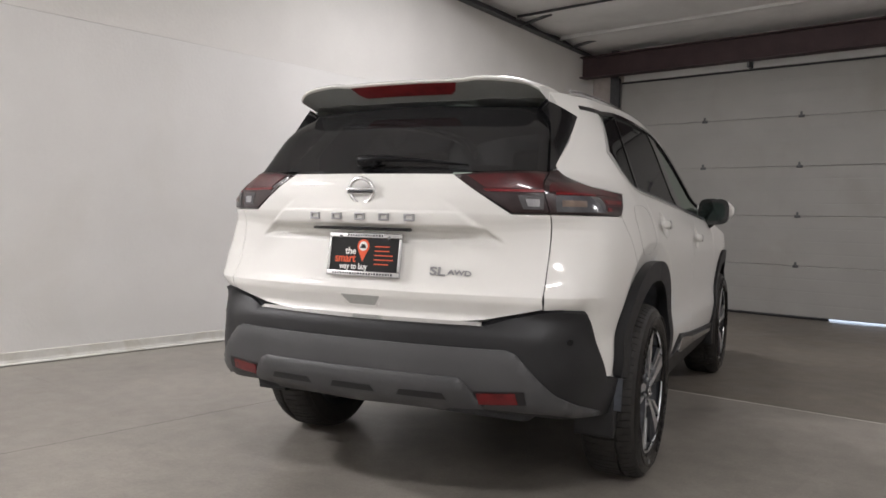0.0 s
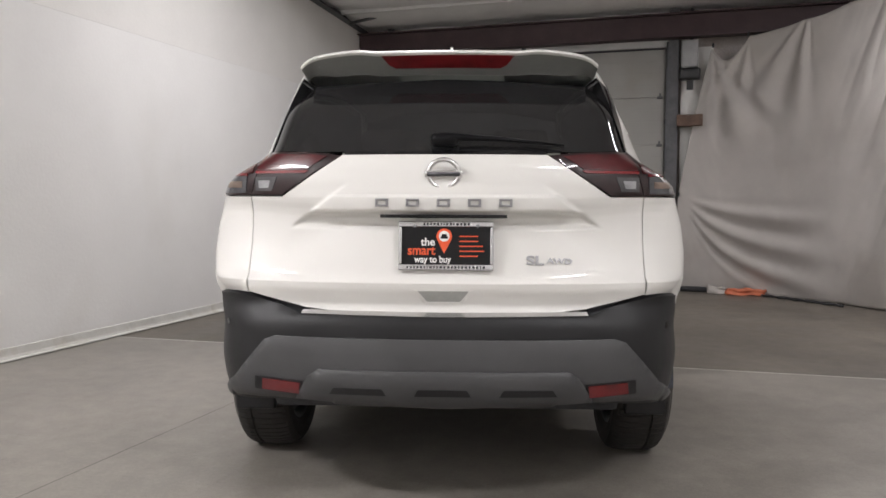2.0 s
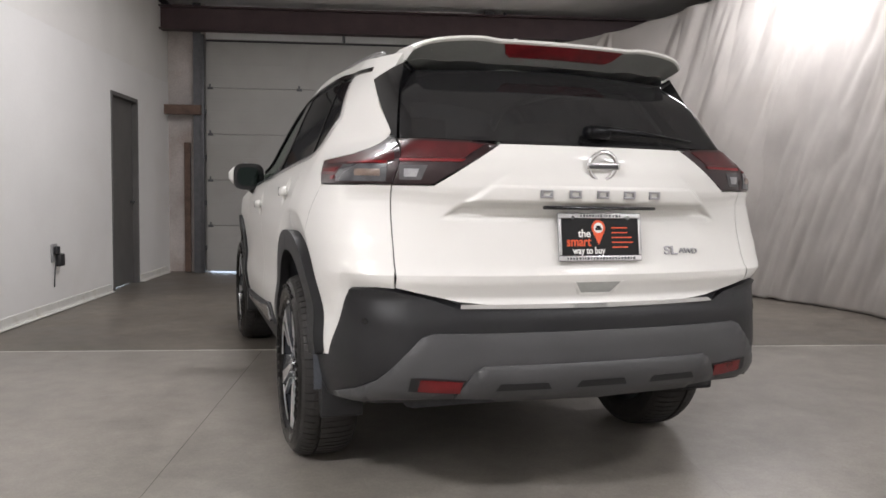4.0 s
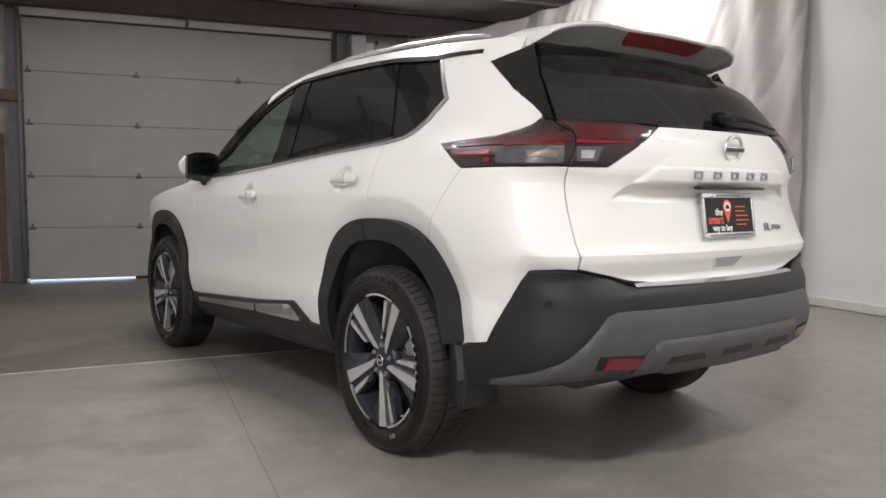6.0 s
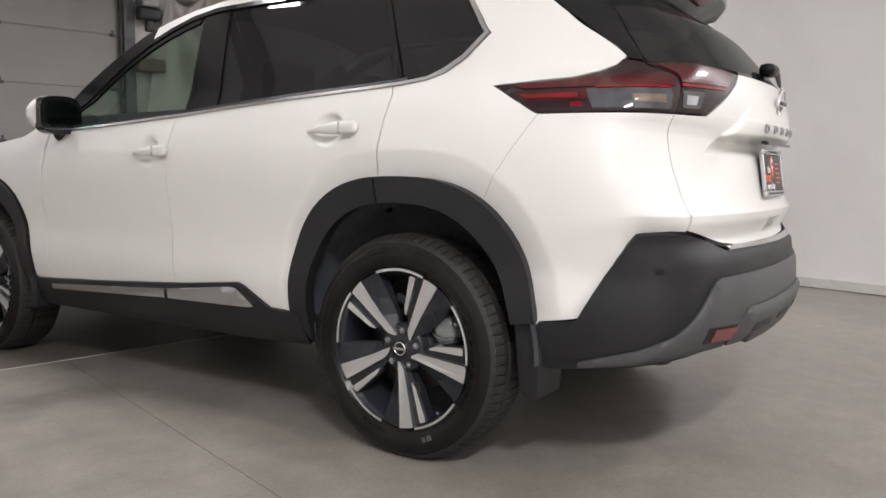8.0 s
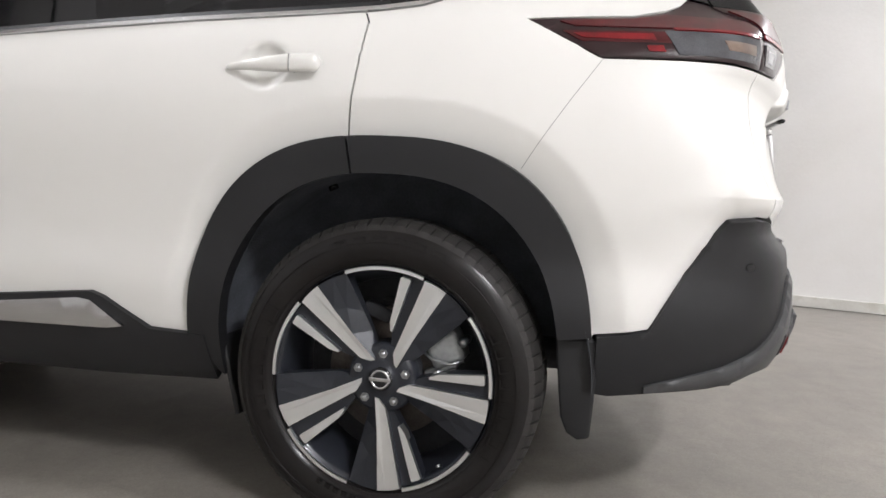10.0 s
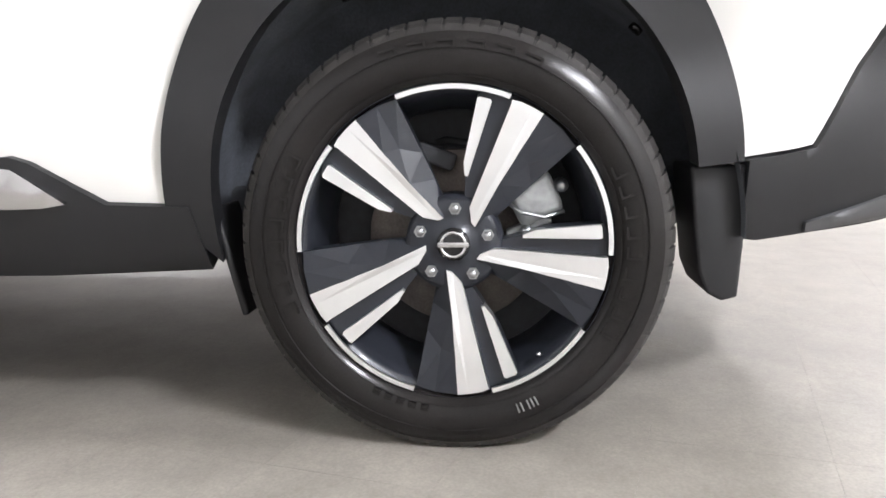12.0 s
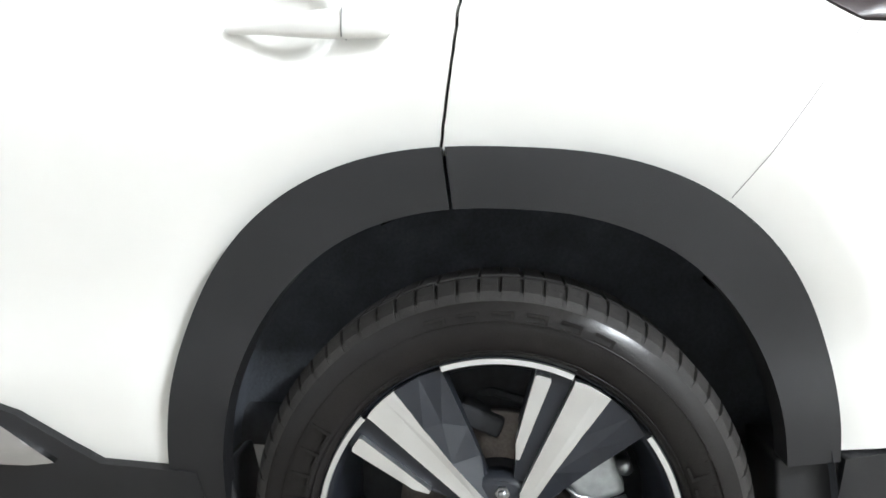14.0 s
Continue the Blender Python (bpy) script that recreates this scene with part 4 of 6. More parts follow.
for side in (-1, 1):
    # doors, wing and quarter panel
    arc = arch(0, 0.475, 0.548, 2.6, 5, 82)
    rear_door = along(BELT, -0.007, (1.160, 0.87, 0.56, 0.3)) + shift(SEAM_R, G) + arc[::-1] + [("s", 0.60, 0.40), ("s", 0.76, 0.49), ("s", 1.147, 0.45)] + shift(SEAM_M[::-1], -G)
    front_door = along(BELT, -0.007, (2.06, 1.6, 1.3)) + shift(SEAM_M, G) + [("s", 1.7, 0.42), ("s", 2.08, 0.40), ("s", 2.10, 0.60), ("s", 2.12, 0.85)]
    b = part("rear_door", patch(outline(rear_door, 3), side, depth=0.02, ds=0.016, dz=0.0125, fine=((2.71, 2.88, 1.005, 1.14),)), PAINT, car)
    b = part("front_door", patch(outline(front_door, 3), side, depth=0.02, ds=0.04, dz=0.025, fine=((3.71, 3.88, 0.935, 1.065),)), PAINT, car)
    arc2 = arch(0, 0.475, 0.548, 2.6, 83, 166)
    quarter = (shift(SEAM_R, -G) + arc2 + [("s", -0.485, 0.488), ("s", -0.602, 0.508), ("s", -0.675, 0.640), ("s", -0.742, 0.742), ("s", -0.765, 0.760), ("r", 0.74, 0.768), ("r", 0.687, 0.765), ("r", 0.687, 0.95), ("r", 0.689, 1.098)]
               + [("s", -0.468, 1.100), ("s", -0.290, 1.196), ("s", -0.40, 1.205), ("s", -0.53, 1.216), ("s", -0.600, 1.236), ("s", -0.635, 1.255), ("s", -0.655, 1.279), ("s", -0.364, 1.503), ("s", -0.475, 1.531), ("s", -0.475, 1.591), ("s", -0.3, 1.600), ("s", -0.15, 1.610), ("s", -0.045, 1.6185), ("s", -0.053, 1.562),
                  ("s", -0.101, 1.547), ("s", -0.236, 1.372), ("s", -0.172, 1.288), ("s", -0.11, 1.246), ("s", -0.045, 1.225), ("s", 0.04, 1.2135)])
    quarter_panel = part("quarter_panel", patch(outline(quarter, 3), side, depth=0.02, ds=0.014, dz=0.0085), PAINT, car)
    arcf = arch(2.705, 0.475, 0.548, 2.6, 174, 6)
    wing = [("s", 2.085, 0.40), ("s", 2.20, 0.40)] + arcf + [("s", 3.40, 0.45), ("s", 3.60, 0.50), ("s", 3.60, 0.743), ("s", 3.40, 0.889), ("s", 3.1, 0.9745), ("s", 2.7, 1.0295), ("s", 2.3, 1.080), ("s", 2.13, 1.15), ("s", 2.077, 1.10), ("s", 2.126, 0.85), ("s", 2.106, 0.60)]
    part("front_wing", patch(outline(wing, 3), side, depth=0.02), PAINT, car)
    # roof side and pillars
    YS = (-0.05, 0.28, 0.5, 0.75, 1.0, 1.19, 1.33, 1.46, 1.57, 1.68, 1.79, 1.89, 2.0)
    YR, YP = YS[:9], (1.575, 1.63, 1.68, 1.79, 1.89, 1.95, 2.02)
    rail_in = along(Z_EDGE, -0.002, YR) + along(DLO, 0.022, YR[::-1])
    part("roof_side", patch(outline(rail_in, 2), side, depth=0.02), PAINT, car)
    screen_pillar = along(Z_EDGE, -0.002, YP) + [("s", 2.13, 1.200), ("s", 2.14, 1.13)] + along(DLO, 0.022, YP[::-1])
    part("screen_pillar", patch(outline(screen_pillar, 2), side, off=0.001, depth=0.02), GLOSS, car, "gloss black windscreen pillar")
    inner_frame = along(DLO, 0.001, (1.27, 1.35, 1.46, 1.57, 1.68, 1.79, 1.89, 2.0)) + along(DLO, -0.029, (1.92, 1.89, 1.79, 1.68, 1.57, 1.46, 1.35, 1.27))
    part("window_frame", patch(outline(inner_frame, 2), side, off=-0.002, depth=0.012), GLOSS, car, "gloss black window frame")
    mould = [("s", -0.315, 1.556)] + along(DLO, 0.021, YS) + along(DLO, 0.0, YS[::-1]) + [("s", -0.315, 1.541)]
    part("window_moulding", patch(outline(mould, 2), side, off=0.004, depth=0.014), GLOSS, car)
    # glass
    gq = along(BELT, 0.012, (0.055, -0.03)) + [("s", -0.095, 1.270), ("s", -0.150, 1.305), ("s", -0.205, 1.375), ("s", -0.085, 1.536), ("s", 0.12, 1.557), ("s", 0.235, 1.574)]
    gr = along(BELT, 0.018, (0.092, 0.3, 0.6, 0.945)) + [("s", 1.085, DLO(1.085) - 0.004)] + along(DLO, -0.004, (0.9, 0.75, 0.5, 0.32)) + [("s", 0.266, 1.576)]
    gf = along(BELT, 0.018, (1.140, 1.4, 1.7, 1.93)) + along(DLO, -0.030, (1.90, 1.79, 1.68, 1.57, 1.46, 1.35)) + [("s", 1.255, DLO(1.255) - 0.012)]
    part("quarter_window", patch(outline(gq, 10), side, off=-0.006, depth=0.004), PRIVACY, car, "dark privacy glass")
    part("rear_door_window", patch(outline(gr, 10), side, off=-0.006, depth=0.004), PRIVACY, car, "dark privacy glass")
    part("front_door_window", patch(outline(gf, 10), side, off=-0.006, depth=0.004), GREEN, car, "clear green-tinted glass")
    bp = [("s", 0.951, BELT(0.951) + 0.017), ("s", 1.091, DLO(1.091) - 0.003), ("s", 1.250, DLO(1.250) - 0.008), ("s", 1.134, BELT(1.134) + 0.017)]
    part("pillar_cover", patch(outline(bp, 12), side, off=-0.002, depth=0.02), GLOSS, car)
    qp = [("s", 0.061, 1.232), ("s", 0.239, 1.575), ("s", 0.262, 1.577), ("s", 0.088, 1.230)]
    part("window_divider", patch(outline(qp, 12), side, off=-0.002, depth=0.02), GLOSS, car)
    YB = (2.04, 1.6, 1.1, 0.87, 0.56, 0.2, 0.06, -0.043)
    sill = along(BELT, -0.0045, YB) + [("s", -0.106, 1.248), ("s", -0.168, 1.290), ("s", -0.230, 1.373), ("s", -0.104, 1.543), ("s", -0.092, 1.537), ("s", -0.214, 1.374), ("s", -0.156, 1.299), ("s", -0.097, 1.260)] + along(BELT, 0.0045, YB[::-1])
    part("window_trim", patch(outline(sill, 3), side, off=0.006, depth=0.014), CHROME, car, "chrome strip along the waistline")
    YB = (2.0, 1.6, 1.1, 0.87, 0.56, 0.2, 0.04)
    wl = along(BELT, 0.0050, YB) + along(BELT, 0.020, YB[::-1])
    part("window_seal", patch(outline(wl, 4), side, off=0.000, depth=0.014), CLAD, car)
    gap = [("s", -0.467, 1.099), ("s", -0.400, 1.000), ("s", -0.303, 0.853), ("s", -0.3044, 0.853), ("s", -0.4014, 1.000), ("s", -0.4684, 1.099)]
    part("panel_gap", patch(outline(gap, 30), side, off=0.0006, depth=0.001), GAPSHADE, quarter_panel, "thin joint between wing and bumper skin")
    if side > 0:
        def lid(r):
            return [("s", -0.115 + 0.158 * r * math.cos(a) * abs(math.cos(a)) ** -0.4, 1.050 + 0.105 * r * math.sin(a) * abs(math.sin(a)) ** -0.4) for a in [0.05 + k * math.pi / 18 for k in range(36)]]
        ring_ = lid(1.0) + lid(1.0)[:1] + lid(0.995)[:1] + lid(0.995)[::-1]
        part("fuel_flap_gap", patch(outline(ring_, 1), side, off=0.0010, depth=0.001), GAPSHADE, quarter_panel, "thin joint round the fuel flap")
    # cladding
    rf = arch(0.004, 0.499, 0.559, 2.6, 5, 80)
    ri = arch(0.004, 0.415, 0.475, 2.4, -6, 80)
    part("arch_flare", patch(outline(rf + ri[::-1], 1), side, off=0.012, depth=0.043, crown=0.0, ds=0.012, dz=0.012, plain=True), CLAD, car, "matt black wheel arch flare")
    rf = arch(0.004, 0.488, 0.559, 2.6, 80.6, 165)
    ri = arch(0.004, 0.415, 0.475, 2.4, 80.6, 163.5)
    part("arch_flare", patch(outline(rf + ri[::-1], 1), side, off=0.012, depth=0.043, crown=0.0, ds=0.012, dz=0.012, plain=True), CLAD, car, "matt black wheel arch flare")
    rf = arch(2.715, 0.475, 0.540, 2.6, -8, 176)
    ri = arch(2.715, 0.405, 0.455, 2.4, -12, 184)
    part("arch_flare", patch(outline(rf + ri[::-1], 1), side, off=0.016, depth=0.035, crown=0.0012, ds=0.03, dz=0.012), CLAD, car, "matt black wheel arch flare")
    rocker = [("s", 2.25, 0.40), ("s", 2.10, 0.405), ("s", 1.6, 0.435), ("s", 1.1, 0.470), ("s", 0.77, 0.503), ("s", 0.735, 0.492), ("s", 0.61, 0.420), ("s", 0.46, 0.415), ("s", 0.44, 0.30), ("s", 0.75, 0.285), ("s", 2.25, 0.27)]
    part("sill_cladding", patch(outline(rocker, 3), side, off=0.018, depth=0.05, crown=0.003), CLAD, car, "matt black sill cladding")
    for c in ([("s", 1.185, 0.445), ("s", 0.80, 0.486), ("s", 0.765, 0.482), ("s", 0.675, 0.425), ("s", 0.72, 0.418), ("s", 1.185, 0.408)], [("s", 2.06, 0.392), ("s", 1.6, 0.420), ("s", 1.205, 0.444), ("s", 1.205, 0.408), ("s", 1.6, 0.390), ("s", 2.06, 0.370)]):
        part("sill_trim", patch(outline(c, 3), side, off=0.026, depth=0.012, crown=0.001, shape=lambda s, z: -0.10 * (z - 0.45)), SATIN, car, "satin silver sill strip")
    flap = prism([(-0.400, 0.474), (-0.411, 0.370), (-0.420, 0.292), (-0.436, 0.254), (-0.462, 0.240), (-0.489, 0.247), (-0.494, 0.335), (-0.497, 0.476), (-0.43, 0.476)], side * 0.70, side * 0.856, lambda a, b, d: Vector((d, a, b)))
    bmesh.ops.bevel(flap, geom=flap.edges[:], offset=0.007, segments=2, profile=0.6, affect="EDGES")
    part("mud_flap", flap, CLAD, car)
    part("arch_lip", box((min(side * 0.86, side * 0.74), 0.408, 0.205), (max(side * 0.86, side * 0.74), 0.422, 0.41), Matrix.Translation((0, 0.41, 0.34)) @ Matrix.Rotation(radians(-14), 4, "X") @ Matrix.Translation((0, -0.41, -0.34)), 0.006), CLAD, car)
    part("mud_flap", box((min(side * 0.90, side * 0.72), 2.23, 0.24), (max(side * 0.90, side * 0.72), 2.28, 0.40), None, 0.014), CLAD, car)
    # dark wheel houses
    for cy in (0.0, 2.705):
        prof = [(0.488, 0.0), (0.488, 0.30), (0.30, 0.33), (0.0, 0.33)]
        wh = revolve(prof, 48, radians(0), radians(180))
        bmesh.ops.transform(wh, matrix=Matrix.Translation((-0.885, cy, 0.355)), verts=wh.verts)
        if side > 0:
            bmesh.ops.transform(wh, matrix=Matrix.Diagonal((-1, 1, 1, 1)), verts=wh.verts)
        house = part("wheel_house", wh, LINER, car)
        for ang, dx in ((64, 0.20), (86, 0.24), (132, 0.16)):
            ca, sa = math.cos(radians(ang)), math.sin(radians(ang))
            m = Matrix.Translation((side * (0.885 - dx), cy + 0.484 * ca, 0.355 + 0.484 * sa)) @ Matrix.Rotation(radians(ang - 90), 4, "X")
            clip = prism([(0.013 * math.cos(k * math.pi / 5), 0.013 * math.sin(k * math.pi / 5)) for k in range(10)], -0.008, 0.010, lambda a, b, d, m=m: m @ Vector((a, b, d)))
            part("liner_clip", clip, GLOSS, house, "black plastic fixing clip")
    # tail lamps: a fixed half on the quarter panel, another on the tailgate
    lamp_o = [("r", 0.6872, 1.103), ("s", -0.465, 1.105), ("s", -0.298, 1.193), ("s", -0.40, 1.201), ("s", -0.53, 1.212), ("s", -0.600, 1.231), ("s", -0.632, 1.250), ("s", -0.648, 1.270), ("r", 0.6432, 1.262)]
    tl = part("tail_lamp", patch(outline(lamp_o, 16), side, off=0.003, depth=0.02, crown=0.003), SMOKE, car, "smoked tail lamp with a red band")
    band = [("r", 0.680, 1.180), ("s", -0.60, 1.176), ("s", -0.40, 1.176), ("s", -0.365, 1.188), ("s", -0.53, 1.200), ("s", -0.605, 1.218), ("r", 0.672, 1.212)]
    part("red_band", patch(outline(band, 3), side, off=0.005, depth=0.004), REDDARK, tl, "deep red lens")
    glow_band = [("s", -0.625, 1.138), ("s", -0.420, 1.139), ("s", -0.375, 1.164), ("s", -0.600, 1.166)]
    part("red_band", patch(outline(glow_band, 4), side, off=0.0045, depth=0.004, crown=0.001), REDDARK, tl, "deep red lens round the light bar")
    part("red_blade", patch(outline([("s", -0.580, 1.143), ("s", -0.420, 1.147), ("s", -0.397, 1.158), ("s", -0.572, 1.159)], 3), side, off=0.005, depth=0.004), RED, tl, "bright red light bar")
    part("red_cell", patch(outline([("s", -0.600, 1.118), ("s", -0.565, 1.118), ("s", -0.560, 1.130), ("s", -0.594, 1.132)], 3), side, off=0.005, depth=0.004), RED, tl, "bright red cell")
    part("red_blade", patch(outline([("r", 0.700, 1.170), ("s", -0.62, 1.170), ("s", -0.615, 1.176), ("r", 0.700, 1.177)], 3), side, off=0.0065, depth=0.004), RED, tl, "bright red light guide")
    part("bulb_window", patch(outline([("r", 0.705, 1.112), ("s", -0.63, 1.112), ("s", -0.595, 1.168), ("r", 0.70, 1.168)], 3), side, off=0.005, depth=0.004), AMBER, tl, "smoky clear bulb window")
    part("bulb", patch(outline([("r", 0.722, 1.130), ("s", -0.735, 1.130), ("s", -0.725, 1.150), ("r", 0.722, 1.152)], 3), side, off=0.0075, depth=0.004, crown=0.002), BULBWARM, tl, "amber-tinted bulb")
    lamp_i = [("r", 0.6850, 1.103), ("r", 0.568, 1.103), ("r", 0.352, 1.238), ("r", 0.45, 1.249), ("r", 0.6410, 1.259)]
    tl2 = part("tailgate_lamp", patch(outline(lamp_i, 16), side, off=0.003, depth=0.02, crown=0.003), SMOKE, car, "smoked tail lamp half on the tailgate")
    part("red_band", patch(outline([("r", 0.660, 1.190), ("r", 0.470, 1.190), ("r", 0.400, 1.234), ("r", 0.45, 1.240), ("r", 0.640, 1.246)], 4), side, off=0.005, depth=0.004), REDDARK, tl2, "deep red lens")
    part("red_blade", patch(outline([("r", 0.665, 1.178), ("r", 0.475, 1.178), ("r", 0.462, 1.187), ("r", 0.662, 1.187)], 4), side, off=0.0065, depth=0.004), RED, tl2, "bright red light guide")
    part("bulb_window", patch(outline([("r", 0.665, 1.118), ("r", 0.600, 1.118), ("r", 0.580, 1.166), ("r", 0.665, 1.166)], 3), side, off=0.005, depth=0.004), CLEAR, tl2, "clear bulb window")
    part("bulb", patch(outline([("r", 0.652, 1.128), ("r", 0.614, 1.128), ("r", 0.606, 1.154), ("r", 0.652, 1.154)], 3), side, off=0.0075, depth=0.004, crown=0.002), BULBCLEAR, tl2, "clear bulb")
    # black D-pillar piece between side and rear glass
    dp = [("r", 0.640, 1.263), ("s", -0.655, 1.273), ("s", -0.657, 1.283), ("s", -0.372, 1.502), ("s", -0.530, 1.552), ("r", 0.562, 1.556), ("r", 0.598, 1.45), ("r", 0.620, 1.36)]
    part("pillar_panel", patch(outline(dp, 5), side, off=0.003, depth=0.065), GLOSS, car, "gloss black pillar panel")

# tailgate with its badges, glass, wiper
gate = [("r", 0.0, 1.240), ("r", 0.345, 1.240), ("r", 0.562, 1.098), ("r", 0.6855, 1.098), ("r", 0.6835, 0.95), ("r", 0.6835, 0.768), ("r", 0.57, 0.742), ("r", 0.48, 0.722), ("r", 0.38, 0.712), ("r", 0.0, 0.708)]
tailgate = part("tailgate", patch(mirrored(gate), 1, depth=0.025, ds=0.014, dz=0.004), PAINT, car, "white tailgate with a pressed number-plate recess")
rear_glass = [("r", 0.0, 1.250), ("r", 0.45, 1.252), ("r", 0.636, 1.262), ("r", 0.617, 1.36), ("r", 0.595, 1.45), ("r", 0.562, 1.55), ("r", 0.0, 1.58)]
part("rear_window", patch(mirrored(rear_glass), 1, off=-0.002, depth=0.006, shape=lambda s, z: -0.055 * step(1.40, 1.60, z)), PRIVACY, car, "dark rear window")
strip = [("r", 0.0, 1.252), ("r", 0.34, 1.252), ("r", 0.34, 1.241), ("r", 0.0, 1.241)]
part("window_seal", patch(mirrored(strip), 1, off=-0.001, depth=0.02), GLOSS, car)

# bumper: black upper shell, satin grey lower blade, slots and reflectors
bump = [("r", 0.0, 0.6925), ("r", 0.49, 0.6965), ("r", 0.57, 0.728), ("r", 0.680, 0.757), ("r", 0.74, 0.762), ("s", -0.762, 0.756), ("s", -0.745, 0.738), ("s", -0.675, 0.635), ("s", -0.603, 0.503), ("s", -0.492, 0.484), ("s", -0.490, 0.349), ("s", -0.52, 0.345), ("s", -0.62, 0.358), ("s", -0.75, 0.372), ("r", 0.60, 0.395), ("r", 0.45, 0.405), ("r", 0.0, 0.385)]
bumper = part("rear_bumper", patch(mirrored(bump), 1, off=0.006, depth=0.05, crown=0.0012, ds=0.03, dz=0.02, plain=True), CLAD, car, "matt black rear bumper")
blade = [("r", 0.0, 0.625), ("r", 0.575, 0.625), ("r", 0.61, 0.612), ("r", 0.735, 0.468), ("s", -0.76, 0.425), ("s", -0.60, 0.378), ("s", -0.60, 0.362), ("s", -0.75, 0.382), ("r", 0.70, 0.405), ("r", 0.50, 0.418), ("r", 0.45, 0.430), ("r", 0.0, 0.425)]
part("bumper_blade", patch(mirrored(blade), 1, off=0.021, depth=0.03, crown=0.008), GREY, bumper, "satin grey lower bumper blade")
mid = [("r", 0.0, 0.522), ("r", 0.415, 0.522), ("r", 0.45, 0.500), ("r", 0.50, 0.425), ("r", 0.0, 0.405)]
part("diffuser_plate", patch(mirrored(mid), 1, off=0.037, depth=0.03, crown=0.010), GREY, bumper, "satin grey raised centre plate")
for x0 in (-0.375, -0.095, 0.185):
    slot = [("r", x0, 0.452), ("r", x0 + 0.19, 0.452), ("r", x0 + 0.175, 0.474), ("r", x0 + 0.015, 0.474)]
    part("slot", patch(outline(slot, 2), 1, off=0.0385, depth=0.003), CLAD, bumper, "dark slot")
for sd in (-1, 1):
    well = [("r", 0.475, 0.435), ("r", 0.645, 0.447), ("r", 0.640, 0.490), ("r", 0.470, 0.482)]
    part("reflector_well", patch(outline(well, 3), sd, off=0.0235, depth=0.003), CLAD, bumper)
    refl = [("r", 0.485, 0.440), ("r", 0.618, 0.449), ("r", 0.612, 0.484), ("r", 0.480, 0.477)]
    part("reflector", patch(outline(refl, 3), sd, off=0.027, depth=0.004), REFLECT, bumper, "red reflector")
    part("sensor", patch(outline([("s", -0.815 + 0.011 * math.cos(a), 0.655 + 0.010 * math.sin(a)) for a in [k * math.pi / 5 for k in range(10)]], 1), sd, off=0.0075, depth=0.004), GLOSS, bumper)
chrome = [("r", 0.0, 0.7035), ("r", 0.478, 0.7075), ("r", 0.484, 0.6945), ("r", 0.0, 0.6915)]
part("loading_strip", patch(mirrored(chrome), 1, off=0.012, depth=0.006), CHROME, bumper, "chrome loading strip")


def on_tail(x, z, d=0.0):
    p = skin(x / X_TAIL(z), z)
    return p + out(x / X_TAIL(z), z) * d


# tailgate grip: flat grey patch with the pocket's shade painted in; number-plate light bar
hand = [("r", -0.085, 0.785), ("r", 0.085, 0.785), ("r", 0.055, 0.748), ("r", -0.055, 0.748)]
part("grip_recess", patch(outline(hand, 3), 1, off=0.0015, depth=0.002), material("grey grip shade", (0.36, 0.365, 0.345), 0.5, vary=0.05, scale=30), tailgate, "flat grip patch with its recess shade painted in")
lip = [("r", -0.099, 0.788), ("r", -0.064, 0.737), ("r", 0.064, 0.737), ("r", 0.099, 0.788), ("r", 0.085, 0.785), ("r", 0.056, 0.7475), ("r", -0.056, 0.7475), ("r", -0.085, 0.785)]
part("grip_lip", patch(outline(lip, 3), 1, off=0.0045, depth=0.005, crown=0.003), PAINT, tailgate)
bm = tube([Vector((x, -0.966 + 0.02 * abs(x) ** 2, 1.034)) for x in [-0.21 + 0.42 * k / 12 for k in range(13)]], 0.010, 8, flat=0.6)
part("light_bar", bm, GLOSS, tailgate, "black number-plate light bar")

# emblem: chrome ring and bar, plain
ec = on_tail(0, 1.172, 0.010)
tilt = Matrix.Translation(ec) @ Matrix.Rotation(radians(10), 4, "X")
ring = bmesh.new()
n = 40
rr = []
for k in range(n):
    a = 2 * math.pi * k / n
    row = []
    for j in range(8):
        b = 2 * math.pi * j / 8
        r = 0.050 + 0.0085 * math.cos(b)
        row.append(ring.verts.new(tilt @ Vector((r * math.cos(a), -0.006 * math.sin(b), 0.93 * r * math.sin(a)))))
    rr.append(row)
for k in range(n):
    for j in range(8):
        ring.faces.new((rr[k][j], rr[(k + 1) % n][j], rr[(k + 1) % n][(j + 1) % 8], rr[k][(j + 1) % 8]))
bmesh.ops.recalc_face_normals(ring, faces=ring.faces)
part("badge_ring", ring, CHROME, tailgate, "chrome badge ring")
part("badge_bar", box((-0.062, -0.009, -0.011), (0.062, 0.001, 0.011), tilt, 0.004), CHROME, tailgate, "chrome badge bar")
part("badge_face", box((-0.054, -0.0105, -0.0065), (0.054, -0.0085, 0.0065), tilt), TRACK, tailgate)


def chrome_letters():
    """Five spaced chrome block badges along the tailgate's ridge."""
    for k in range(5):
        x = -0.205 + 0.1025 * k
        p = on_tail(x, 1.079, 0.0)
        m = Matrix.Translation(p) @ Matrix.Rotation(radians(2), 4, "X")
        b2 = box((-0.022, -0.006, 0.0065), (0.022, 0.0, 0.0135), m, 0.0015)
        add_box(b2, (-0.022, -0.006, -0.0135), (0.022, 0.0, -0.0065), m, 0.0015)
        add_box(b2, (-0.022, -0.006, -0.0066), (-0.013, 0.0, 0.0066), m, 0.0015)
        add_box(b2, (0.013, -0.006, -0.0066), (0.022, 0.0, 0.0066), m, 0.0015)
        part("badge_block", b2, DARKCHROME, tailgate, "chrome block badge")


chrome_letters()


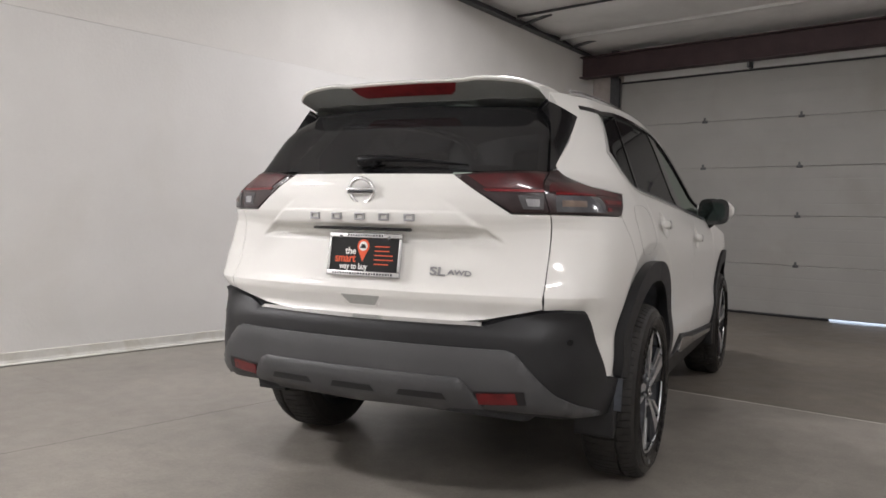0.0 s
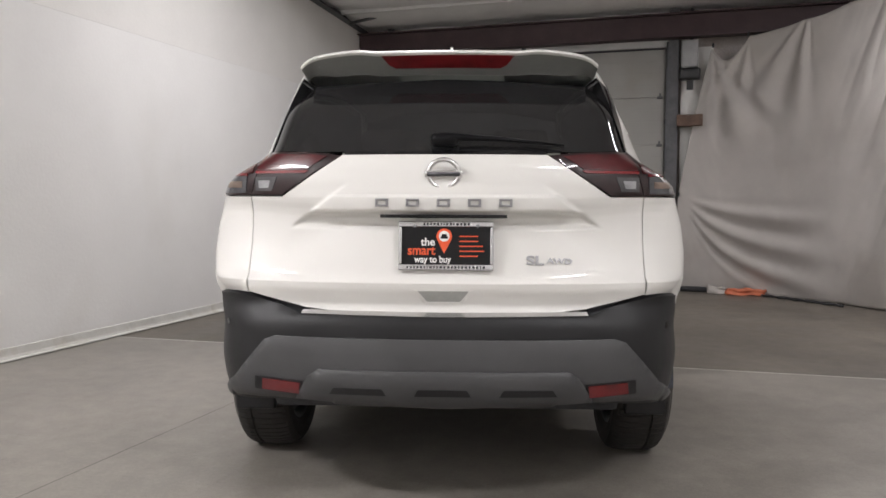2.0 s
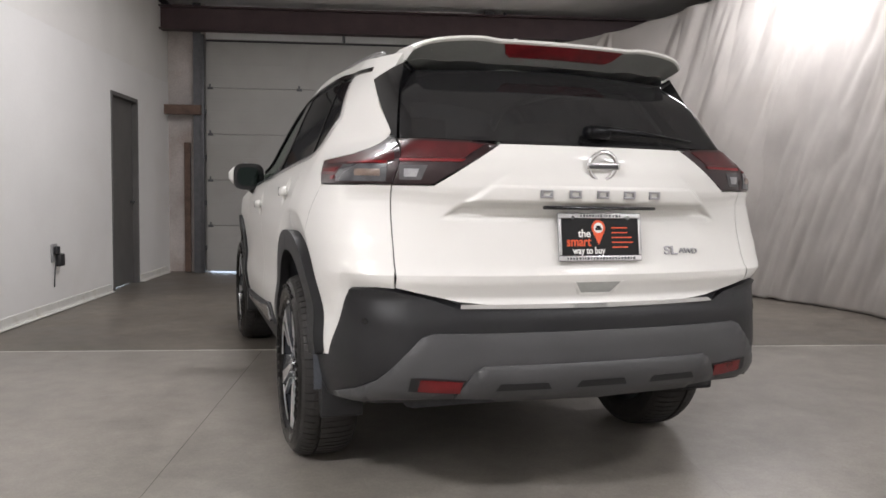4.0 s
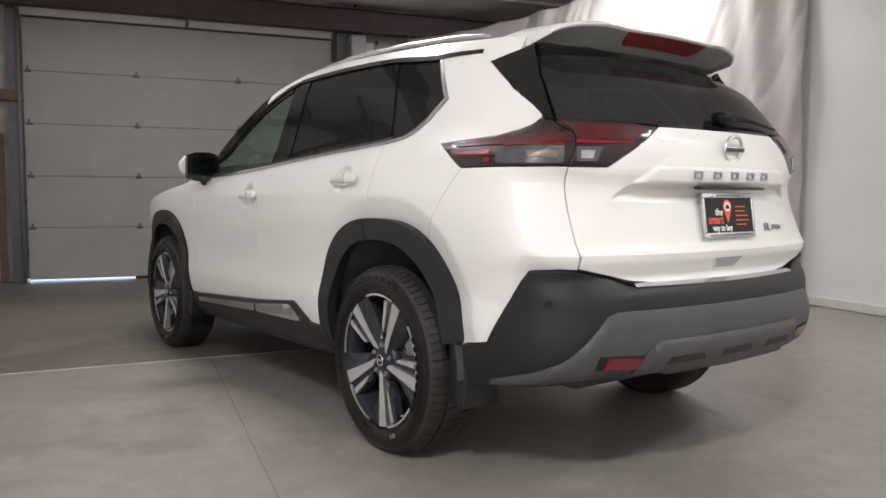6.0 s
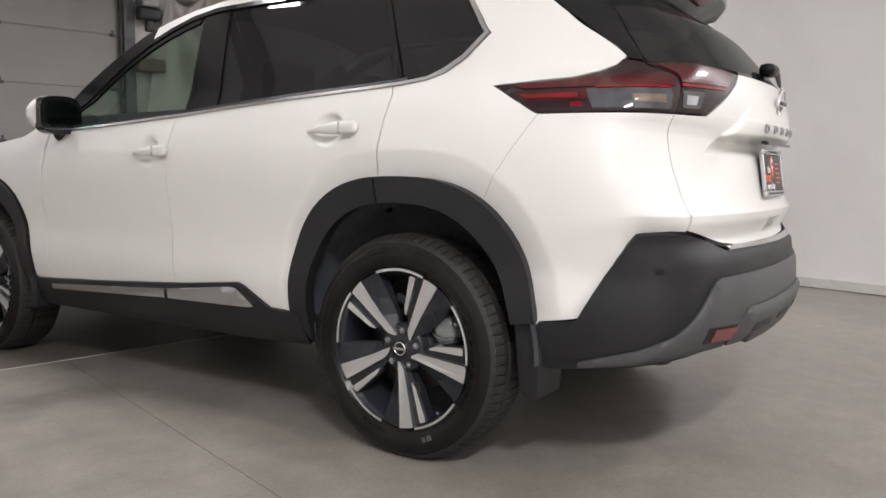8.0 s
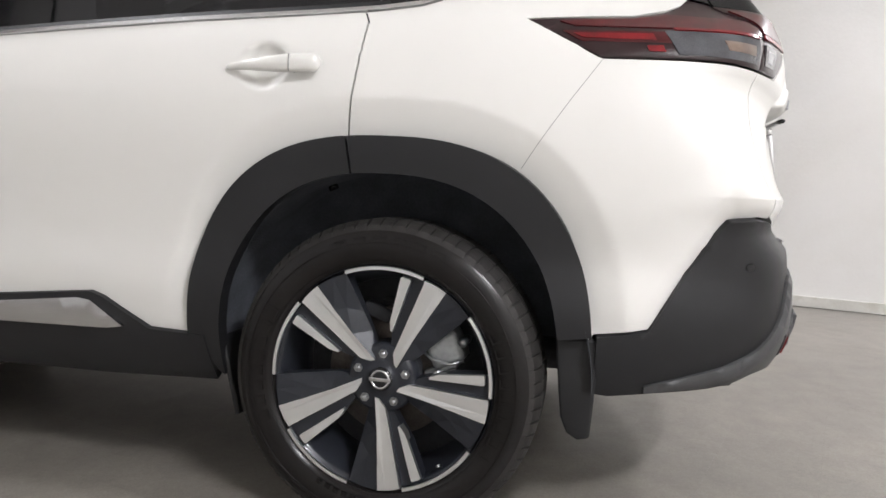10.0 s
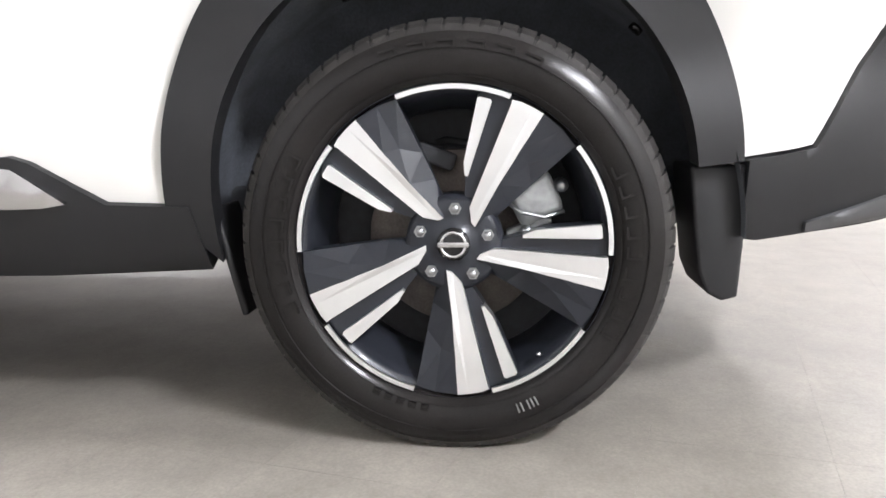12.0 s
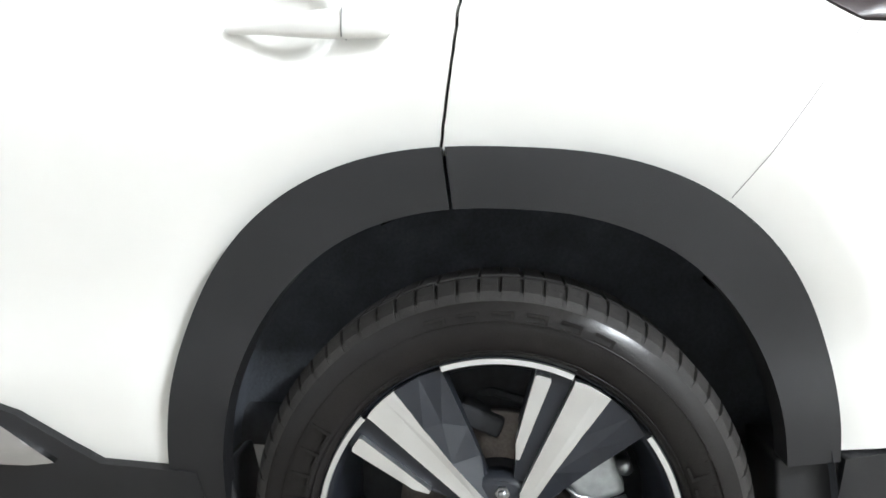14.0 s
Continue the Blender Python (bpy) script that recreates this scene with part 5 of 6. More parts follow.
def words(text, size, depth, m, mat, parent, label, name="lettering", bold=0.022):
    c = bpy.data.curves.new("text", "FONT")
    c.offset = size * bold
    c.body, c.size, c.extrude, c.align_x, c.align_y = text, size, depth, "CENTER", "CENTER"
    tmp = bpy.data.objects.new("text", c)
    scene.collection.objects.link(tmp)
    dg = bpy.context.evaluated_depsgraph_get()
    me = bpy.data.meshes.new_from_object(tmp.evaluated_get(dg))
    bpy.data.objects.remove(tmp)
    bpy.data.curves.remove(c)
    me.transform(m)
    me.materials.clear()
    me.materials.append(mat)
    ob = new(name, me)
    ob.parent = parent
    return tagged(ob, label)


FACE = Matrix.Rotation(radians(90), 4, "X")


def tail_frame(x, z, d):
    """A frame on the tail: x across, y up, z towards the viewer behind the car."""
    p, n = on_tail(x, z, d), out(x / X_TAIL(z), z)
    up = (on_tail(x, z + 0.02) - on_tail(x, z - 0.02)).normalized()
    rt = up.cross(n).normalized()
    return Matrix.Translation(p) @ Matrix((rt, up, n)).transposed().to_4x4()


words("SL", 0.050, 0.002, tail_frame(0.305, 0.885, 0.003) @ Matrix.Diagonal((1.25, 0.85, 1, 1)), DARKCHROME, tailgate, "chrome trim letters")
words("AWD", 0.030, 0.002, tail_frame(0.388, 0.883, 0.003) @ Matrix.Diagonal((1.2, 0.85, 1, 1)), DARKCHROME, tailgate, "chrome trim letters")

# advertising plate in its chrome frame
PM = Matrix.Translation((0.008, -0.952, 0.935)) @ Matrix.Rotation(radians(-8), 4, "X") @ FACE
plate = part("licence_plate", box((-0.148, -0.072, 0.0), (0.148, 0.072, 0.004), PM, 0.001), PLATE, car, "black advertising plate with orange and white print", smooth=False)
pf = bmesh.new()
for lo, hi in (((-0.158, 0.063, -0.004), (0.158, 0.082, 0.010)), ((-0.158, -0.082, -0.004), (0.158, -0.062, 0.010)), ((-0.158, -0.0625, -0.004), (-0.147, 0.0635, 0.010)), ((0.147, -0.0625, -0.004), (0.158, 0.0635, 0.010))):
    add_box(pf, lo, hi, PM, 0.003)
part("plate_frame", pf, SATIN, plate, "chrome plate frame")
for x0, x1, y in ((-0.075, 0.075, 0.072), (-0.13, 0.13, -0.072)):
    k = x0
    random.seed(3)
    bars = bmesh.new()
    while k < x1:
        w = random.uniform(0.004, 0.009)
        add_box(bars, (k, y - 0.0038, 0.010), (k + w, y + 0.0038, 0.0106), PM)
        k += w + 0.005
    part("frame_print", bars, TRACK, plate, "dark print bars", smooth=False)
for x in (-0.105, 0.105):
    part("screw", prism([(0.006 * math.cos(a), 0.006 * math.sin(a)) for a in [k * math.pi / 4 for k in range(8)]], 0.013, 0.009, lambda a, b, d, x=x: PM @ Vector((x + a, 0.066 + b, d))), STEEL, plate)
words("the", 0.036, 0.0004, PM @ Matrix.Translation((-0.060, 0.012, 0.0048)), WHITEPRINT, plate, "white printed word")
words("smart", 0.044, 0.0004, PM @ Matrix.Translation((-0.082, -0.016, 0.0048)) @ Matrix.Diagonal((0.9, 1, 1, 1)), ORANGE, plate, "orange printed word")
words("way to buy", 0.032, 0.0004, PM @ Matrix.Translation((-0.044, -0.046, 0.0048)) @ Matrix.Diagonal((0.85, 1, 1, 1)), WHITEPRINT, plate, "white printed words")
pin = [(0.026 * math.cos(a), 0.032 + 0.026 * math.sin(a)) for a in [radians(-30 + 240 * k / 16) for k in range(17)]] + [(0.0, -0.026)]
part("pin_print", prism(pin, 0.0052, 0.0044, lambda a, b, d: PM @ Vector((a - 0.006, b, d))), ORANGE, plate, "orange map-pin shape", smooth=False)
disc = [(0.018 * math.cos(a), 0.032 + 0.018 * math.sin(a)) for a in [k * math.pi / 10 for k in range(20)]]
part("pin_print", prism(disc, 0.0058, 0.0050, lambda a, b, d: PM @ Vector((a - 0.006, b, d))), WHITEPRINT, plate, "white disc", smooth=False)
cs = box((-0.018, 0.024, 0.0058), (0.006, 0.032, 0.0064), PM)
add_box(cs, (-0.014, 0.032, 0.0058), (0.002, 0.039, 0.0064), PM)
part("pin_print", cs, PLATE, plate, "dark vehicle shape", smooth=False)
for k in range(5):
    part("print_bar", box((0.045, 0.030 - 0.0165 * k, 0.0042), (0.045 + (0.062, 0.062, 0.078, 0.082, 0.062)[k], 0.034 - 0.0165 * k, 0.0048), PM), ORANGE, plate, "orange line of small print", smooth=False)


def spoiler():
    """Roof spoiler: a lip over the rear window, thicker in the middle, ends curving down and forward."""
    bm = bmesh.new()
    rows = []
    n = 40
    for i in range(n + 1):
        x = -0.556 + 1.112 * i / n
        q = abs(x) / 0.565
        k = step(0.44, 0.58, q) * (1 - 0.5 * step(0.6, 0.85, q))
        drop = 0.012 * q ** 2 + 0.034 * q ** 14
        back = -0.676 + 0.040 * q ** 2 + 0.07 * q ** 9
        zt = 1.631 - drop + 0.008 * k
        th = 1 - 0.55 * step(0.72, 1.0, q)
        sec = [(-0.30, Z_TOP(-0.30) - 0.053 * q ** 3.0 + 0.002), (-0.42, 1.648 - drop * 0.95), (back + 0.05, zt + 0.006), (back - 0.012, zt), (back - 0.022, zt - 0.005),
               (back - 0.022, zt - 0.011), (back - 0.014, zt - 0.017), (back + 0.080, zt - 0.017 - 0.046 * th), (back + 0.090, zt - 0.018 - 0.052 * th), (back + 0.100, zt - 0.018 - 0.054 * th), (back + 0.14, zt - 0.017 - 0.036 * th), (-0.30, 1.585 - 0.03 * q)]
        rows.append([bm.verts.new((x, y, z)) for y, z in sec])
    for a, b in zip(rows, rows[1:]):
        for j in range(len(a)):
            bm.faces.new((a[j], a[(j + 1) % len(a)], b[(j + 1) % len(a)], b[j]))
    bm.faces.new(rows[0])
    bm.faces.new(rows[-1][::-1])
    bmesh.ops.recalc_face_normals(bm, faces=bm.faces)
    for e in bm.edges:
        if len(e.link_faces) == 2 and e.calc_face_angle() > 0.45:
            e.smooth = False
    return bm


sp = part("roof_spoiler", spoiler(), PAINT, car, "white roof spoiler")
# thin grey sheet over the white underside; its shade is put into the colour
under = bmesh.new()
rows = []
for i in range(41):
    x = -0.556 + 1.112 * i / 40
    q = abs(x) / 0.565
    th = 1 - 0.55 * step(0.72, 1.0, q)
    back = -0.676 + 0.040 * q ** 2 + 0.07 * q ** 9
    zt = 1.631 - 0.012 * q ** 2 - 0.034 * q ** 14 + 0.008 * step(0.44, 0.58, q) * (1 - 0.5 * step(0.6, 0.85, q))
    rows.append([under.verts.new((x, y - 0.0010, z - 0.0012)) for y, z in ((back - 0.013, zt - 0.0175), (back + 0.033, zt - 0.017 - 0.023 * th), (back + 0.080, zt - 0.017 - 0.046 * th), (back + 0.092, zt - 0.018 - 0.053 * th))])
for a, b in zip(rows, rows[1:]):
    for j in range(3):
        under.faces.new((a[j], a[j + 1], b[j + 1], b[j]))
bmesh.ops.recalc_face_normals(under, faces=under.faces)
part("spoiler_underside", under, material("grey underside shade", (0.24, 0.245, 0.235), 0.4, vary=0.05, scale=12), sp, "spoiler underside with its shade painted in grey")
bl = bmesh.new()
rows = []
for i in range(21):
    x = -0.242 + 0.484 * i / 20
    q = abs(x) / 0.565
    in_ = step(0.205, 0.242, abs(x))
    y = -0.676 + 0.040 * q ** 2 - 0.013
    zt = 1.631 - 0.012 * q ** 2
    h = 0.036 * (1 - in_)
    rows.append([bl.verts.new((x, y + 0.015, zt - 0.016)), bl.verts.new((x, y - 0.003, zt - 0.018)), bl.verts.new((x, y - 0.003 + 1.65 * h, zt - 0.018 - h)), bl.verts.new((x, y + 0.018 + 1.65 * h, zt - 0.018 - h))])
for a, b in zip(rows, rows[1:]):
    for j in range(4):
        bl.faces.new((a[j], a[(j + 1) % 4], b[(j + 1) % 4], b[j]))
bmesh.ops.recalc_face_normals(bl, faces=bl.faces)
part("brake_light", bl, BRAKE, sp, "long red high brake light", smooth=False)

# rear wiper
WIPER = material("wiper black", (0.006, 0.006, 0.007), 0.3, vary=0.1, scale=30, spec=0.14)
part("wiper_arm", tube([Vector((0.0, -0.932, 1.283)), Vector((0.03, -0.936, 1.297)), Vector((0.20, -0.919, 1.291)), Vector((0.40, -0.893, 1.272))], [0.022, 0.020, 0.011, 0.006], 8, flat=0.7), WIPER, car, "black rear wiper")
part("wiper_cap", box((-0.046, -0.954, 1.268), (0.050, -0.90, 1.312), None, 0.020), WIPER, car)


def top_sheet(y0, y1, inset0=1.0, off=0.0, n=24, m=24, zfun=None):
    """The car's upper surface between two stations: roof, windscreen or bonnet."""
    bm = bmesh.new()
    rows = []
    for j in range(n + 1):
        y = y0 + (y1 - y0) * j / n
        ze, zc = Z_EDGE(y), Z_TOP(y)
        xe = side_x(y, ze) * inset0
        row = []
        for i in range(m + 1):
            w = -1 + 2 * i / m
            row.append(bm.verts.new((xe * w, y + 0.0, ze + (zc - ze) * (1 - abs(w) ** 2.6) + off)))
        rows.append(row)
    for a, b in zip(rows, rows[1:]):
        for i in range(m):
            bm.faces.new((a[i], a[i + 1], b[i + 1], b[i]))
    return bm


part("roof", top_sheet(-0.45, 1.42), PAINT, car)
part("headliner", top_sheet(-0.40, 1.42, 0.97, -0.03), FABRIC, car)
part("windscreen", top_sheet(1.42, 2.36), SCREEN, car, "green-tinted windscreen")
part("bonnet", top_sheet(2.36, 3.62), PAINT, car)
nose = bmesh.new()
rows = []
for j in range(13):
    z = 0.22 + (0.80 - 0.22) * j / 12
    rows.append([nose.verts.new((side_x(3.58, z) * w, 3.57 + 0.10 * (1 - abs(w) ** 2.2) * (1 - ((z - 0.5) / 0.5) ** 2), z)) for w in [-1 + i / 10 for i in range(21)]])
for a, b in zip(rows, rows[1:]):
    for i in range(20):
        nose.faces.new((a[i], a[i + 1], b[i + 1], b[i]))
part("front_bumper", nose, PAINT, car)
for sd in (-1, 1):
    part("front_cladding", patch(outline([("s", 3.16, 0.40), ("s", 3.40, 0.45), ("s", 3.60, 0.50), ("s", 3.60, 0.22), ("s", 3.12, 0.26)], 3), sd, off=0.004, depth=0.02), CLAD, car)
    pts = [Vector((sd * 0.585 * (1 - 0.02 * k), y, Z_EDGE(y) + 0.018 + h)) for k, (y, h) in enumerate(((-0.30, -0.006), (-0.24, 0.002), (-0.1, 0.010), (0.3, 0.012), (0.8, 0.012), (1.2, 0.010), (1.42, 0.004), (1.52, -0.006)))]
    part("roof_rail", tube(pts, [0.006, 0.010, 0.012, 0.012, 0.012, 0.012, 0.010, 0.006], 8, flat=0.8), SATIN, car, "satin silver roof rail")
fin = prism([(-0.23, -0.01), (-0.240, 0.066), (-0.225, 0.070), (-0.195, 0.056), (-0.12, 0.022), (-0.03, -0.01)], -0.014, 0.014, lambda a, b, d: Vector((d * (1 - max(0, b) * 9), a, 1.662 + b)))
part("roof_antenna", fin, PAINT, car, "white shark-fin antenna")

# inner body: dark shell behind the seams, floor, cabin
core = bmesh.new()
rows = []
zs = [0.22 + 0.05 * k for k in range(20)] + [1.195]
ss = [k * 0.1 for k in range(0, 21)] + [2.1 + 0.1 * k for k in range(1, 40)]


def core_ok(p):
    for cy in (0.0, 2.705):
        if abs(p.x) > 0.5 and math.hypot(p.y - cy, p.z - 0.355) < 0.50:
            return False
    return True


for sg in (-1, 1):
    rows = []
    for z in zs:
        row = []
        for s in ss:
            p, n = skin(s, z), out(s, z)
            p = p - n * 0.034
            row.append(Vector((sg * p.x, min(p.y, 3.50), max(0.40 if p.y < -0.3 else 0.31, min(p.z, Z_EDGE(p.y) - 0.05)))))
        rows.append(row)
    vs = [[core.verts.new(p) for p in r] for r in rows]
    for a, b in zip(vs, vs[1:]):
        for i in range(len(ss) - 1):
            q = (a[i], a[i + 1], b[i + 1], b[i])
            if all(core_ok(v.co) for v in q):
                core.faces.new(q)
part("inner_body", core, UNDER, car)
flr = box((-0.62, -0.80, 0.34), (0.62, 3.40, 0.42), None, 0.03)
add_box(flr, (-0.80, 0.52, 0.29), (0.80, 2.15, 0.34), None, 0.02)
part("underbody", flr, UNDER, car)
part("rear_axle", tube([(-0.75, 0.0, 0.33), (0.75, 0.0, 0.33)], 0.05, 10), UNDER, car)
part("front_axle", tube([(-0.75, 2.705, 0.33), (0.75, 2.705, 0.33)], 0.05, 10), UNDER, car)
part("cargo_floor", box((-0.55, -0.78, 0.80), (0.55, 0.0, 0.83), None, 0.01), TRIMDARK, car)
part("dashboard", box((-0.70, 2.0, 0.75), (0.70, 2.34, 1.09), None, 0.06), TRIMDARK, car)
for x in (-0.31, 0.31):
    for y, nm in ((1.15, "front_seat"), (0.22, "rear_seat")):
        st = part(nm, box((x - 0.22, y, 0.55), (x + 0.22, y + 0.55, 0.72), None, 0.05), FABRIC, car)
        part("backrest", box((x - 0.215, y - 0.10, 0.66), (x + 0.215, y + 0.06, 1.22), None, 0.06), FABRIC, st)
        part("headrest", box((x - 0.13, y - 0.13, 1.25), (x + 0.13, y - 0.02, 1.42), None, 0.045), FABRIC, st)


# ---- handles, mirrors ----
def handle(cy, cz, side):
    bm = bmesh.new()
    n, m = 24, 12
    rows = []
    for i in range(n + 1):
        w = i / n
        y = cy - 0.005 + (w - 0.5) * 0.246
        e = (0.35 + 0.65 * step(0.0, 0.05, w)) * (1 - 0.62 * step(0.25, 0.98, w)) * (1 - 0.8 * step(0.955, 1.0, w))
        x0 = side_x(cy + 0.12, cz) - 0.004
        lift = 0.010 + 0.026 * (1 - abs(2 * w - 0.85) ** 2.4 / 1.42)
        row = []
        for j in range(m):
            a = 2 * math.pi * j / m
            row.append(bm.verts.new((side * (x0 + lift + 0.012 * e * math.cos(a)), y, cz + 0.006 * (1 - 2 * w) + 0.0215 * e * (abs(math.sin(a)) ** 0.75) * (1 if math.sin(a) > 0 else -1))))
        rows.append(row)
    for a, b in zip(rows, rows[1:]):
        for j in range(m):
            bm.faces.new((a[j], a[(j + 1) % m], b[(j + 1) % m], b[j]))
    bm.faces.new(rows[0])
    bm.faces.new(rows[-1])
    bmesh.ops.recalc_face_normals(bm, faces=bm.faces)
    return bm


def mirror(side):
    bm = bmesh.new()
    rows = []
    n = 14
    for i in range(n + 1):
        w = i / n
        x = 0.815 + 0.226 * w
        h = 0.088 * (1 - abs(2 * w - 0.9) ** 4 * 0.45) * (0.72 + 0.28 * math.sin(math.pi * min(1, w * 1.1)))
        zc = 1.165 + 0.010 * w
        d = 0.115 * (1 - w ** 3 * 0.75)
        yb = 1.915 + 0.030 * w
        row = []
        for j in range(16):
            a = 2 * math.pi * j / 16
            c, s = math.cos(a), math.sin(a)
            cy = yb + d / 2 + (d / 2) * (abs(c) ** 0.6) * (1 if c > 0 else -1)
            row.append(bm.verts.new((side * x, cy, zc + h * (abs(s) ** 0.7) * (1 if s > 0 else -1))))
        rows.append(row)
    for a, b in zip(rows, rows[1:]):
        for j in range(16):
            bm.faces.new((a[j], a[(j + 1) % 16], b[(j + 1) % 16], b[j]))
    bm.faces.new(rows[0])
    bm.faces.new(rows[-1])
    bmesh.ops.recalc_face_normals(bm, faces=bm.faces)
    return bm


for side in (-1, 1):
    for cy, cz in ((0.300, 1.072), (1.282, 1.000)):
        hd = part("door_handle", handle(cy, cz, side), PAINT, car, "white pull handle")
        xs = side_x(cy + 0.12, cz) + 0.006
        part("handle_joint", box((min(side * xs, side * (xs + 0.0385)), cy - 0.0590, cz - 0.0165), (max(side * xs, side * (xs + 0.0385)), cy - 0.0582, cz + 0.0225)), GAPSHADE, hd)
    mr = part("door_mirror", mirror(side), PAINT, car, "white door mirror with a black foot")
    part("mirror_glass", prism([(0.072 * (abs(math.cos(a)) ** 0.6 * (1 if math.cos(a) > 0 else -1)), 0.060 * (abs(math.sin(a)) ** 0.6 * (1 if math.sin(a) > 0 else -1))) for a in [k * math.pi / 12 for k in range(24)]], 1.893, 1.907, lambda a, b, d, side=side: Vector((side * (0.918 + a), d + 0.03 * (a + 0.1), 1.168 + b))), DARKMIRROR, mr, "dark mirror glass", smooth=False)
    part("mirror_rim", prism([(0.096 * (abs(math.cos(a)) ** 0.6 * (1 if math.cos(a) > 0 else -1)), 0.086 * (abs(math.sin(a)) ** 0.6 * (1 if math.sin(a) > 0 else -1))) for a in [k * math.pi / 12 for k in range(24)]], 1.900, 1.960, lambda a, b, d, side=side: Vector((side * (0.918 + a), d + 0.03 * (a + 0.1), 1.168 + b))), GLOSS, mr, "", smooth=False)
    part("mirror_foot", tube([Vector((side * 0.80, 2.02, 1.10)), Vector((side * 0.86, 2.00, 1.075)), Vector((side * 0.90, 1.96, 1.10))], [0.035, 0.035, 0.03], 10), GLOSS, mr)

# ---- wheels ----
K = 0.000932
SPOKES = 5
R_T = 0.363
WHEEL = 1.043


def spun(a, b, k):
    """The outline of the spoke that hangs down, turned to the k-th place; a to the tail, b up."""
    t = radians(72 * k)
    return a * math.cos(t) - b * math.sin(t), a * math.sin(t) + b * math.cos(t)


def plate_of(poly, k, d0, d1, dish=0.018):
    """A spoke plate: the outline between two depths, dished in towards the hub."""
    def at(a, b, d):
        r = math.hypot(a, b) * K
        x, z = spun(a, b, k)
        return Vector((d + dish * max(0, 1 - r / 0.24) ** 1.5, -x * K, z * K))
    return prism(poly, d0, d1, at)


BLOCKS = 74


def tyre_shape(i, j, r, d):
    """Cross grooves: the last two of each block's four stations lie deep."""
    q = i % 4
    if q >= 2:
        if j in (6, 15):
            return r - 0.002, d
        if j in (7, 8, 13, 14):
            return r - 0.0055, d
        if (i // 4) % 2 and 9 <= j <= 12:
            return r - 0.004, d
    return r, d


def make_wheel():
    """One wheel, built round its hub; depth 0 is the face of the spokes, +x inwards."""
    prof_rim = [(0.259, 0.002), (0.262, 0.004), (0.262, 0.012), (0.250, 0.018), (0.243, 0.026), (0.238, 0.05), (0.225, 0.08), (0.220, 0.12), (0.228, 0.19), (0.25, 0.20)]
    wheel = part("wheel", revolve(prof_rim, 96), DARKALLOY, None, "five-spoke alloy wheel, dark grey with machined faces")
    prof = [(0.256, 0.012), (0.262, 0.000), (0.275, -0.010), (0.300, -0.016), (0.322, -0.012), (0.338, -0.002), (0.350, 0.008), (0.3560, 0.020), (R_T, 0.040), (R_T, 0.062), (R_T - 0.008, 0.064), (R_T - 0.008, 0.072), (R_T, 0.074),
            (R_T, 0.150), (0.356, 0.188), (0.350, 0.200), (0.330, 0.216), (0.28, 0.214), (0.25, 0.20)]
    ty = part("tyre", revolve(prof[:6], 120), RUBBER, wheel, "black tyre with a moulded sidewall")
    part("tread", revolve(prof[5:], 4 * BLOCKS, shape=lambda i, j, r, d: tyre_shape(i, j + 5, r, d), turns=[2 * math.pi / BLOCKS * (k // 4 + (0.0, 0.80, 0.83, 0.97)[k % 4]) for k in range(4 * BLOCKS)]), TREAD, wheel, "black tyre tread", smooth=False)
    for r0, r1, h in ((0.3105, 0.3125, 0.0012), (0.2700, 0.2715, 0.0012)):
        rb = revolve([(r0, -0.0140 - h if r0 > 0.3 else -0.0085), ((r0 + r1) / 2, -0.0165 - h if r0 > 0.3 else -0.0095 - h), (r1, -0.0142 - h if r0 > 0.3 else -0.0088)], 96)
        part("sidewall_ring", rb, RUBBER, ty)
    # raised sidewall print, unreadable: plain bars
    for a0, a1, n, r, h in ((148, 205, 8, 0.291, 0.026), (-32, 28, 9, 0.291, 0.026), (62, 112, 6, 0.318, 0.011), (240, 262, 5, 0.278, 0.006)):
        bars = bmesh.new()
        for q in range(n):
            am = radians(a0 + (a1 - a0) * (q + 0.5) / n)
            w = (a1 - a0) / n * 0.0174 * r * 0.62
            m = Matrix.Rotation(am, 4, "X")
            x0 = -0.0165 if 0.28 < r < 0.31 else -0.0135 if r > 0.3 else -0.0125
            mm = Matrix(((1, 0, 0, 0), (0, -math.cos(am), math.sin(am), 0), (0, math.sin(am), math.cos(am), 0), (0, 0, 0, 1)))
            for f in (-0.5, 0.5):
                add_box(bars, (x0 - 0.0014, r + f * h - 0.0020, -w / 2), (x0 + 0.004, r + f * h + 0.0020, w / 2), mm)
            add_box(bars, (x0 - 0.0014, r - h / 2, -w / 2), (x0 + 0.004, r + h / 2, -w / 2 + 0.004), mm)
        part("sidewall_print", bars, RUBBER, ty, "raised sidewall print", smooth=False)
    chalk = bmesh.new()
    for q, am in enumerate((291.5, 293.0, 295.2, 296.6, 298.0)):
        am = radians(am)
        mm = Matrix(((1, 0, 0, 0), (0, -math.cos(am), math.sin(am), 0), (0, math.sin(am), math.cos(am), 0), (0, 0, 0, 1)))
        add_box(chalk, (-0.0172, 0.282, -0.0012), (-0.0150, 0.298, 0.0012), mm @ Matrix.Rotation(radians((12, -30, 5, -32, 8)[q]), 4, "X") if False else mm)
    part("chalk_mark", chalk, DULLWHITE, ty, "white crayon mark", smooth=False)
    lipseg = (radians(212.5), radians(254.5))
    blade_o = [(-13, -47), (-3, -50), (15, -70), (60, -254), (63, -261), (48, -267), (26, -271), (6, -273), (-3, -130)]
    groove = [(15, -70), (28, -72), (80, -150), (116, -236), (100, -250), (63, -261)]
    sliver = [(49, -112), (54, -110), (69, -128), (113, -230), (110, -234), (93, -241), (89, -238)]
    facet_a = [(-13, -47), (-3, -130), (6, -273), (-34, -271), (-70, -260), (-42, -120), (-26, -52)]
